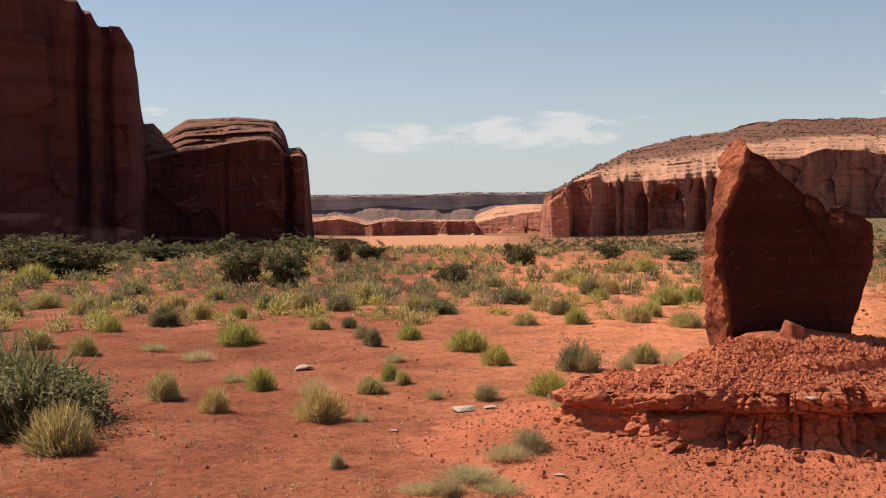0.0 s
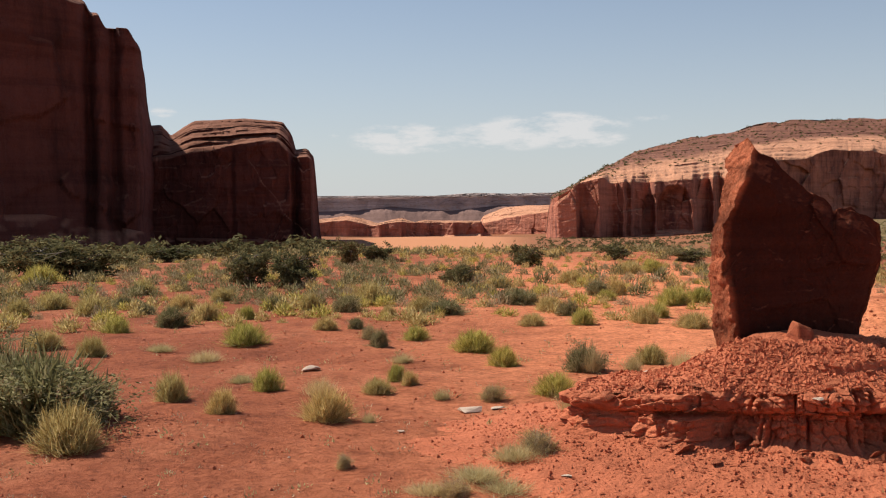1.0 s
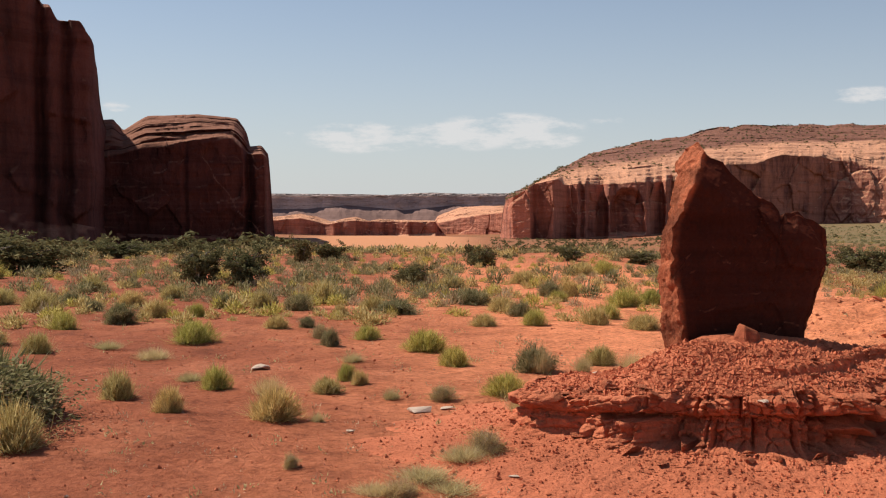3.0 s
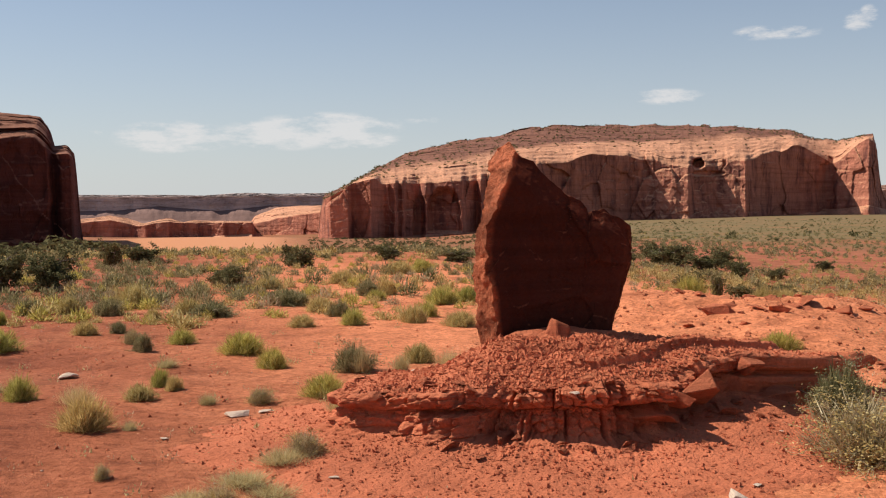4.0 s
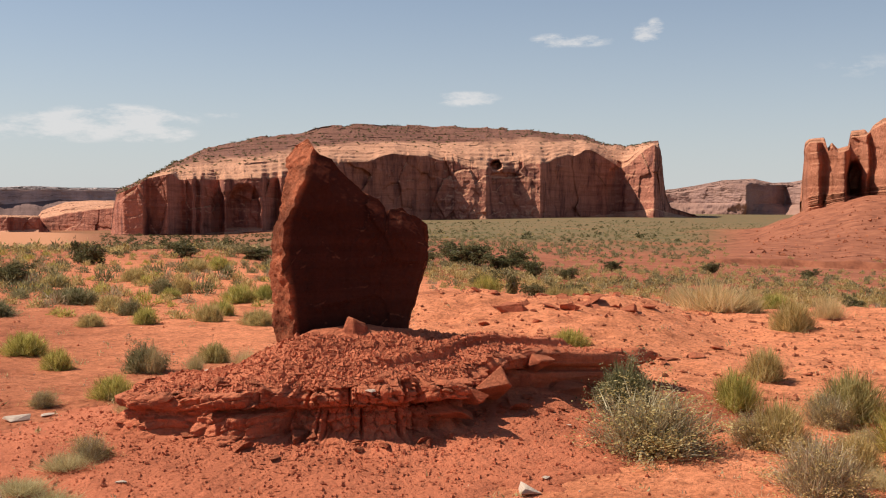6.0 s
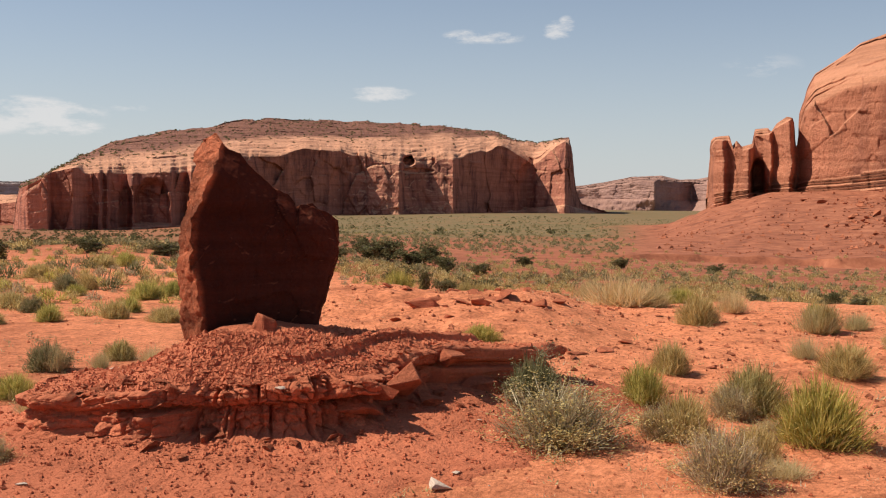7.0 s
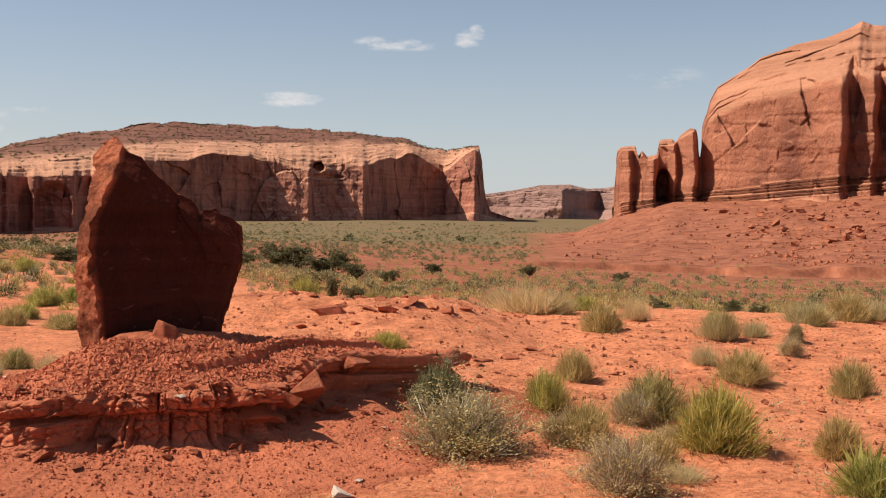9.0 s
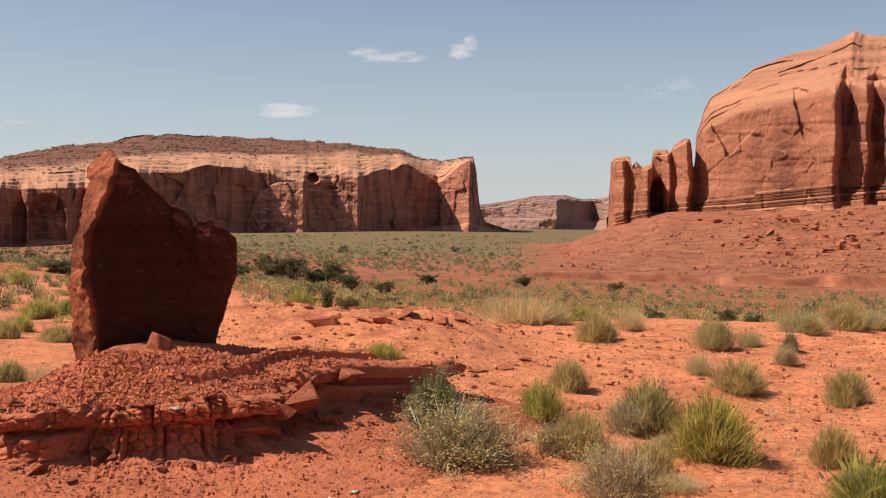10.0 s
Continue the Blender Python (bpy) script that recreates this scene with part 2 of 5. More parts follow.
HAZED_FAR_RED = sandstone("hazed_distant_mesa_rock", (0.38, 0.22, 0.175), (0.29, 0.165, 0.14), (0.37, 0.21, 0.16), 70.0, 1.0, bumpy=0.3)
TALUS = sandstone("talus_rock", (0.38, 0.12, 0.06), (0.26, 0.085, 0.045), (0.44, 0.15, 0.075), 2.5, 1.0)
PALE_STONE = sandstone("pale_stone", (0.62, 0.44, 0.32), (0.5, 0.31, 0.21), (0.68, 0.52, 0.4), 0.12)
GREEN = plant("green_brush", (0.22, 0.19, 0.045), (0.46, 0.41, 0.1), (0.66, 0.56, 0.2), 0.45)
OLIVE = plant("olive_brush", (0.27, 0.185, 0.065), (0.53, 0.4, 0.15), (0.7, 0.56, 0.27), 0.45)
SAGE = plant("sage_leaves", (0.13, 0.115, 0.048), (0.28, 0.245, 0.115), (0.44, 0.38, 0.21), 0.35)
STRAW = plant("dry_grass", (0.4, 0.3, 0.14), (0.6, 0.46, 0.23), (0.72, 0.6, 0.35), 0.4)
GREY = plant("grey_twigs", (0.28, 0.19, 0.11), (0.5, 0.38, 0.23), (0.68, 0.55, 0.37), 0.2)
JUNIPER = plant("juniper_leaves", (0.075, 0.068, 0.03), (0.145, 0.13, 0.056), (0.23, 0.205, 0.1), 0.3)
BARK = plant("juniper_bark", (0.09, 0.065, 0.05), (0.15, 0.115, 0.09), (0.22, 0.18, 0.15), 0.0)


# ---- mesh helpers ----
def mesh_of(name, verts, faces, material, smooth_faces=True):
    me = bpy.data.meshes.new(name)
    me.from_pydata(np.asarray(verts).reshape(-1, 3).tolist(), [], faces if isinstance(faces, list) else faces.tolist())
    if smooth_faces:
        me.polygons.foreach_set("use_smooth", np.ones(len(me.polygons), bool))
    me.materials.append(material)
    me.update()
    return me


def grid_faces(n, m, closed=False):
    """Quads of an n x m grid of points; closed: the last column meets the first."""
    j = np.arange(m if closed else m - 1)
    a = (np.arange(n - 1)[:, None] * m + j[None, :]).ravel()
    b = (np.arange(n - 1)[:, None] * m + ((j + 1) % m)[None, :]).ravel()
    return np.stack([a, b, b + m, a + m], 1)


def give(me, name, values):
    a = me.attributes.new(name, "FLOAT", "POINT")
    a.data.foreach_set("value", np.asarray(values, np.float32).ravel())


def part(name, me, parent, label=""):
    ob = new(name, me)
    ob.parent = parent
    return tagged(ob, label) if label else ob


# ---- ground: one sheet out to the horizon ----
G_R = [0, 15, 21, 30, 60, 130, 300, 600, 1000, 1600, 4900]
G_Z = {  # bearing: height relative to the eye along it
    -180: [-1.6, -1.6, -1.6, -1.6, -1.6, -1.6, -1.6, -2, -4, -8, -20],
    -70: [-1.6, -1.6, -1.6, -1.6, -1.8, -3, -8, -14, -18, -20, -25],
    -25: [-1.6, -1.6, -1.65, -1.7, -2.2, -4.6, -10.2, -18, -20, -22, -28],
    0: [-1.6, -1.6, -1.65, -1.7, -2.3, -5.0, -11.6, -13.2, -26, -34, -40],
    10: [-1.6, -1.6, -1.65, -1.75, -2.4, -4.8, -9.6, -16, -24, -30, -35],
    20: [-1.6, -1.6, -1.7, -2.1, -3.4, -5.2, -6.8, -8.4, -11.5, -14, -28],
    30: [-1.6, -1.6, -1.8, -2.6, -4.4, -6.4, -7.3, -7.6, -8.6, -9.6, -10],
    45: [-1.6, -1.6, -1.68, -2.5, -4.6, -6.9, -9.2, -9, -9, -9.6, -10],
    100: [-1.6, -1.6, -1.6, -1.6, -1.8, -3, -5, -8, -9, -9.6, -12],
    180: [-1.6, -1.6, -1.6, -1.6, -1.6, -1.6, -1.6, -2, -4, -8, -20],
}


APRON = [(31, -1.1), (36, -1.1), (37.5, -0.95), (39.4, -0.1), (42.2, 0.75), (45.5, 0.9), (52.5, 1.6), (72, 2.1)]


def ground(x, y):
    x, y = np.asarray(x, float), np.asarray(y, float)
    r, az = np.hypot(x, y), np.degrees(np.arctan2(x, y))
    keys = sorted(G_Z)
    rows = np.array([np.interp(np.log1p(r), np.log1p(G_R), G_Z[k]) for k in keys])
    z = np.zeros(r.shape)
    for i in range(len(keys) - 1):
        k = (az - keys[i]) / (keys[i + 1] - keys[i])
        w = np.clip(k, 0, 1)
        w = w * w * (3 - 2 * w)
        z = np.where((k >= 0) & (k <= 1), rows[i] * (1 - w) + rows[i + 1] * w, z)
    near = 1 - smooth(20, 60, r)
    z = z + near * (0.06 * vnoise(x / 2.1, y / 2.1, 3.0, 3) + 0.03 * (1 + smooth(3, 7, x)) * vnoise(x / 0.4, y / 0.4, 8.0, 5, 0.65))
    # a rugged earth rise behind the mound, falling away to a scrubby hollow
    rise = smooth(17, 21, az) * (1 - smooth(30, 37, az)) * np.exp(-np.abs((r - 15.6) / 3.3) ** 2.4)
    z = z + rise * (0.34 + 0.16 * vnoise(x / 2.2, y / 2.2, 13.0, 3) + 0.16 * (0.4 - np.abs(vnoise(x / 0.9, y / 0.9, 14.0, 5, 0.62))))
    z = z + 0.12 * smooth(32, 38, az) * smooth(9, 13, r) * (1 - smooth(21, 27, r)) * (0.2 - np.abs(vnoise(x / 1.4, y / 1.4, 15.0, 4, 0.6)))
    z = z + smooth(25, 70, r) * 0.35 * vnoise(x / 12.0, y / 12.0, 5.0, 3) * np.minimum(1, 60 / np.maximum(r, 1)) ** 0.3
    # a low wash bank crosses the flat below the near butte
    bank = smooth(33, 37, az) * (1 - smooth(58, 66, az))
    edge = 152 + 5 * vnoise(az / 3.5, 0.0, 4.0, 3, 0.5)
    z = z + bank * (1.15 + 0.7 * vnoise(az / 2.2, 7.0, 1.0, 3)) * smooth(edge, edge + 0.6, r) * (1 - smooth(260, 380, r))
    # the talus apron of the near butte
    tip = 385 * np.tan(np.radians(table(APRON, az)))
    k = np.clip((r - 165) / 220, 0, 1)
    rise = (z * (1 - k ** 1.25) + tip * k ** 1.25) + smooth(0.05, 0.5, k) * (1.6 * vnoise(x / 22, y / 22, 6.0, 6, 0.62) + 0.9 * np.round(2 * vnoise(x / 40, z / 1.6, 9.0, 3)) / 2)
    away = smooth(400, 560, r)
    on = smooth(31.5, 36.5, az) * (1 - smooth(75, 95, az))
    z = np.where(r > 165, z + on * (1 - away) * (rise - z), z)
    return z + EYE


def build_ground():
    az = np.concatenate([np.arange(-180, -36, 4.0), np.arange(-36, 64, 0.22), np.arange(64, 180, 4.0)])
    r = np.unique(np.concatenate([[0.02, 0.5, 1.0, 1.6], np.geomspace(2.2, 4900, 280), np.arange(140, 166, 0.35), np.geomspace(6, 22, 170)]))
    A, Rr = np.meshgrid(np.radians(az), r)
    x, y = Rr * np.sin(A), Rr * np.cos(A)
    z = ground(x, y)
    me = mesh_of("ground", np.stack([x, y, z], -1), grid_faces(len(r), len(az), True)[:, ::-1], SOIL)
    d = np.degrees(A)
    sand = smooth(-7.5, -3, d) * (1 - smooth(2, 5, d)) * smooth(300, 380, Rr) * (1 - smooth(900, 1100, Rr))
    blot = vnoise(x / 40, y / 40, 2.0, 4)
    green = smooth(12, 19, d + 3 * blot) * (1 - smooth(33.5, 37, d) * (1 - smooth(400, 500, Rr))) * (1 - smooth(60, 70, d)) * smooth(150, 260, Rr * (1 + 0.4 * blot)) * 0.9
    green = np.maximum(green, 0.7 * smooth(70, 200, Rr) * (1 - smooth(14, 20, d)) * (1 - sand) * (0.55 + 0.6 * blot))
    green = np.maximum(green, smooth(1400, 1900, Rr) * 0.8)
    give(me, "talus", np.maximum(0.75 * smooth(17, 21, d) * smooth(45, 80, Rr) * (1 - smooth(180, 260, Rr)) * (1 - smooth(34, 37, d)), smooth(32, 36, d)) * (1 - smooth(80, 95, d)) * smooth(50, 120, Rr) * (1 - smooth(420, 600, Rr)))
    give(me, "pale", np.clip(0.95 * smooth(-2.8, 4.4, x + 2.2 * vnoise(x / 2.5, y / 2.5, 1.0, 5)) * (1 - smooth(30, 70, Rr)), 0, 1))
    give(me, "sand", sand), give(me, "green", np.clip(green, 0, 1))
    tagged(new("ground", me), "red desert soil with gravel and sparse scrub reaching the horizon", "ground", kind="structure")


build_ground()


# ---- cliffs: buttes and mesas with talus, wall, rounded shoulder, cap and back ----
def cliff(name, label, category, material, az0, az1, columns, dist, foot, talus, wall, top, prot, alcoves=(), cap=None,
          shoulder=60.0, depth=200.0, flute=4.0, rough=1.0, ragged=0.03, talus_run=1.5, rounding=0.6, soften=0.05, strata=0.0, blur=0.02, wobble=1.5, dents=(), round_lip=0.0, boulder=0.3, ledges=0.9, terrace=0.55, rows=(12, 72, 52, 28), block=24.0, relief=2.4, crack=1.0, lean=((0, 0.07),)):
    """Tables run over the bearing in degrees: dist in metres, foot/talus/wall/cap/top as angles of height from the eye, prot in metres towards the eye."""
    az = np.linspace(az0, az1, columns)
    D = table(dist, az)
    el = lambda t: soft_table(t, az, blur)
    e_foot, e_tal, e_wall, e_top = el(foot), el(talus), el(wall), el(top)
    s = np.radians(az) * D
    torn = ragged * vnoise(s / 9.0, 0.0, 1.0, 5) + ragged * 0.5 * facets(s / 14.0, 0.5, 7, 0.9)[0]
    lip = 0.12 * (e_wall - e_tal) * vnoise(s / 45.0, 0.0, 51.0, 4)
    e_wall = np.minimum(e_wall + lip, e_top - 0.01)
    e_cap = np.clip(el(cap), e_wall, e_top) if cap else e_wall + (e_top - e_wall) * 0.999
    P = soft_table(prot, az, soften)
    wide = soft_table([(a, max(p, -60)) for a, p in prot], az, 0.9) * 0.9 + P * 0.1
    out, caps = [], []
    nt, nw, ns, nc = rows
    high = D * np.radians(np.maximum(e_tal - e_foot, 0)) * talus_run + 4

    def put(e, d, c=0.0):
        e = e + torn * smooth(0.94, 1.0, (e - e_tal) / np.maximum(e_top - e_tal, 1e-3))
        z = D * np.radians(e)
        for ac, ec, rx, ry, deep in dents:
            q = ((az - ac) / rx) ** 2 + ((e - ec) / ry) ** 2
            d = d + deep * smooth(0, 0.5, 1 - q * (1 + 0.4 * vnoise(s / 14, z / 10, ac, 3)))
        h = EYE + d * np.tan(np.radians(e))
        bend = np.radians(az) + wobble / D * (vnoise(s / 14, z / 8, 41.0, 4) + 0.5 * vnoise(s / 60, z / 16, 43.0, 2))
        out.append(np.stack([d * np.sin(bend), d * np.cos(bend), h], -1))
        caps.append(np.broadcast_to(c, (columns,)).astype(float))

    for k in np.linspace(0, 1, nt, endpoint=False):
        e = e_foot - 0.25 + (e_tal - e_foot + 0.25) * k
        z = D * np.radians(e)
        lump = rough * (2.2 * vnoise(s / 14, z / 9, 2.0, 5, 0.6) + 1.2 * np.abs(vnoise(s / 4.5, z / 3.5, 6.0, 3)))
        put(e, D - P * (0.35 + 0.65 * k) - high * (1 - k) - lump * 1.5)
    for k in np.linspace(0, 1, nw):
        e = e_tal + (e_wall - e_tal) * k
        z = D * np.radians(e)
        sw = s + 0.25 * block * vnoise(s / (1.6 * block), z / (1.2 * block), 33.0, 3)
        zw = z + 0.2 * block * vnoise(s / (2.0 * block), z / block, 35.0, 3)
        great, g1 = facets(sw / block, zw / (1.5 * block), 3)
        small, g2 = facets(sw / (0.34 * block), zw / (0.3 * block), 5)
        d = D - P + flute * (0.5 * vnoise(s / (5 * flute), z / (30 * flute), 9.0, 3) + 0.25 * np.abs(vnoise(s / (2.2 * flute), z / (16 * flute), 4.0, 3)))
        d = d - relief * (great + 0.35 * small * (0.4 + 0.6 * smooth(-0.2, 0.5, vnoise(s / 60, z / 40, 8.0, 2)))) + relief * crack * (0.7 * (1 - smooth(0, 0.09, g1)) + 0.25 * (1 - smooth(0, 0.12, g2))) * smooth(-0.1, 0.35, vnoise(s / 50, z / 30, 28.0, 2))
        d = d + strata * (np.floor(smooth(0.0, 0.17, k) * 5) / 5 - 1) * 0.6 - strata * 0.3 * np.sign(np.sin(k / 0.17 * 5 * 2 * math.pi + 1.5 * vnoise(s / 30, 1.0, 2.0, 2))) * (k < 0.17) * 0.5
        d = d + rough * (1.2 * vnoise(s / 20, z / 14, 12.0, 5) + boulder * vnoise(s / 38, z / 30, 19.0, 3) + 0.5 * ledges * np.round(2 * vnoise(s / 70, z / 5.0, 15.0, 3)) / 2) + soft_table(lean, az, 0.15) * (z - D * np.radians(e_tal))
        d = d + 0.25 * high * smooth(0.86, 1.0, k) ** 2 * round_lip
        for ac, hw, e0, e1, deep in alcoves:
            u = (az - ac) / hw * (1 + 0.03 * vnoise(z / 12, ac, 0.0, 2))
            roof = e0 + (e1 - e0) * np.clip(1 - np.abs(u) ** 2.6, 0, 1) ** (1 / 2.6)
            d = d + deep * smooth(0, 0.3, 1 - np.abs(u)) * smooth(0, 0.22 * (e1 - e0), roof - e) * smooth(-0.05, 0.05, e - e0)
        put(e, d)
    base = d
    for k in np.linspace(0, 1, ns + 1)[1:]:
        stair = k * 7 + 1.1 * vnoise(s / 130, 0.0, 61.0, 4)
        kk = (np.floor(stair) + smooth(0.45, 0.95, stair - np.floor(stair)) - 1.1 * vnoise(s / 130, 0.0, 61.0, 4)) / 7
        kk = np.clip((1 - terrace) * k + terrace * kk, 0, 1) * smooth(0, 0.12, k) * (1 - smooth(0.88, 1, k)) + k * (1 - smooth(0, 0.12, k) * (1 - smooth(0.88, 1, k)))
        e = e_wall + (e_cap - e_wall) * kk ** rounding
        z = D * np.radians(e)
        dd = base * (1 - smooth(0, 0.3, k)) + smooth(0, 0.3, k) * (D - wide * (1 - 0.6 * k) + 0.05 * D * np.radians(e_wall - e_tal)) + shoulder * k ** 1.25
        humps = 9.0 * (0.35 - np.abs(vnoise(s / 42, k * 2.6, 21.0, 4))) + 3.0 * vnoise(s / 12, k * 7, 25.0, 4)
        shelf, g3 = facets((s + 8 * vnoise(s / 25, k * 5, 37.0, 2)) / 30.0, k * 7 + 0.7 * vnoise(s / 60, k * 2, 39.0, 3), 11, 0.6)
        dd = dd + rough * smooth(0, 0.15, k) * (humps - (1.2 + 2.3 * crack) * shelf + 2.0 * crack * (1 - smooth(0, 0.1, g3))) * np.minimum(1, shoulder / 60)
        put(e, np.maximum(dd, base - 6), smooth(0.7, 1.0, k + 0.25 * vnoise(s / 40, k * 3, 71.0, 4)) if cap else 0.0)
    for k in np.linspace(0, 1, nc + 1)[1:] if cap else ():
        stair = k * 5 + 0.5 * vnoise(s / 160, 0.0, 81.0, 3)
        kk = np.clip((np.floor(stair) + smooth(0.4, 0.9, stair - np.floor(stair)) - 0.5 * vnoise(s / 160, 0.0, 81.0, 3)) / 5, 0, 1)
        e = e_cap + (e_top - e_cap) * (0.55 * k + 0.45 * (kk if k < 1 else 1.0))
        broken, g4 = facets(s / 14.0 + 3 * vnoise(s / 60, k, 5.0, 2), k * 6, 15, 0.8)
        put(e, dd + shoulder * 1.1 * (0.5 * k + 0.5 * kk) + rough * (3.5 * vnoise(s / 15, k * 6, 31.0, 5, 0.6) - 3.0 * broken), 1.0)
    last = np.linalg.norm(out[-1][:, :2], axis=1)
    hz = out[-1][:, 2]
    for k in (0.15, 0.4, 0.7, 1.0):
        dd = last + depth * k
        out.append(np.stack([dd * np.sin(np.radians(az)), dd * np.cos(np.radians(az)), hz - 0.03 * depth * k], -1))
        caps.append(np.full(columns, 1.0 if cap else 0.0))
    foot_z = EYE + D * np.tan(np.radians(e_foot - 0.4))
    for k in (0.5, 1.0):
        dd = last + depth * (1 + 0.15 * k)
        out.append(np.stack([dd * np.sin(np.radians(az)), dd * np.cos(np.radians(az)), hz * (1 - k) + foot_z * k], -1))
        caps.append(np.zeros(columns))
    V, C = np.array(out), np.array(caps)
    root = tagged(new(name), label, category)
    cuts = [(0, nt, "talus_slope"), (nt, nt + nw - 1, "cliff_wall"), (nt + nw - 1, nt + nw + ns - 1, "slickrock_shoulder"), (nt + nw + ns - 1, len(out) - 1, "caprock")]
    for i0, i1, piece in cuts:
        me = mesh_of(piece, V[i0:i1 + 1], grid_faces(i1 - i0 + 1, columns), material)
        give(me, "cap", C[i0:i1 + 1])
        part(piece, me, root)
    return V, (nt, nw, ns)


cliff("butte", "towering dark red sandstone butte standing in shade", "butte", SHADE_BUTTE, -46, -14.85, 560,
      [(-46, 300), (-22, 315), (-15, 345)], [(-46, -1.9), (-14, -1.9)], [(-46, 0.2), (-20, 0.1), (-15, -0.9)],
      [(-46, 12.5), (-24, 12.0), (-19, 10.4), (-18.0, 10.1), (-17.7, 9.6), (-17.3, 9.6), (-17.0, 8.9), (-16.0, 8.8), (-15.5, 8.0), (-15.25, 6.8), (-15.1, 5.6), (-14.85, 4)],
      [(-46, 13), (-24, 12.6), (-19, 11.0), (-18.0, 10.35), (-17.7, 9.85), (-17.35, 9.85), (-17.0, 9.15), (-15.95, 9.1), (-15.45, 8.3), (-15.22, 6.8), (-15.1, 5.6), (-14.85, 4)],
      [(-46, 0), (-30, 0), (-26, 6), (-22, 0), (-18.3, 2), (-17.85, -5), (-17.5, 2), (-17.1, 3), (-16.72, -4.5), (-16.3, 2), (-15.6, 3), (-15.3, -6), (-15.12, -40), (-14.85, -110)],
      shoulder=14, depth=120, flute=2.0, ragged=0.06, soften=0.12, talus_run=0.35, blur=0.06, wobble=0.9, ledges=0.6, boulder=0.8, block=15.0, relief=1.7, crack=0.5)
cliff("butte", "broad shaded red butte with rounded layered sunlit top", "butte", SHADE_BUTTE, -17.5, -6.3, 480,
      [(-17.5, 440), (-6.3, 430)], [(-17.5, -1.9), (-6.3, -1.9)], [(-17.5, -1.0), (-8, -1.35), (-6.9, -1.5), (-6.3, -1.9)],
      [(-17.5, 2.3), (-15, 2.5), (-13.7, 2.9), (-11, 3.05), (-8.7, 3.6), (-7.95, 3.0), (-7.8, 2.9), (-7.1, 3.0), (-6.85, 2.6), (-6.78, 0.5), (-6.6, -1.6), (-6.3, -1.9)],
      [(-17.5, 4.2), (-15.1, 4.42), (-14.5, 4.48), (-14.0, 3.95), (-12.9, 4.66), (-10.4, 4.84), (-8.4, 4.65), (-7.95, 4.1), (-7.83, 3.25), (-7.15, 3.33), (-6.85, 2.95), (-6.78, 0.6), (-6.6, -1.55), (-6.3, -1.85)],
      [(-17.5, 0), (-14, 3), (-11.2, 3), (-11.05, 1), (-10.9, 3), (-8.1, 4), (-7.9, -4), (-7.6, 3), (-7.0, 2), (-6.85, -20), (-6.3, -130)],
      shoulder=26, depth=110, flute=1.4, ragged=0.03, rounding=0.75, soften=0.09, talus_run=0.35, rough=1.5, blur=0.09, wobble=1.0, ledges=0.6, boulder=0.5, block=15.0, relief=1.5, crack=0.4)

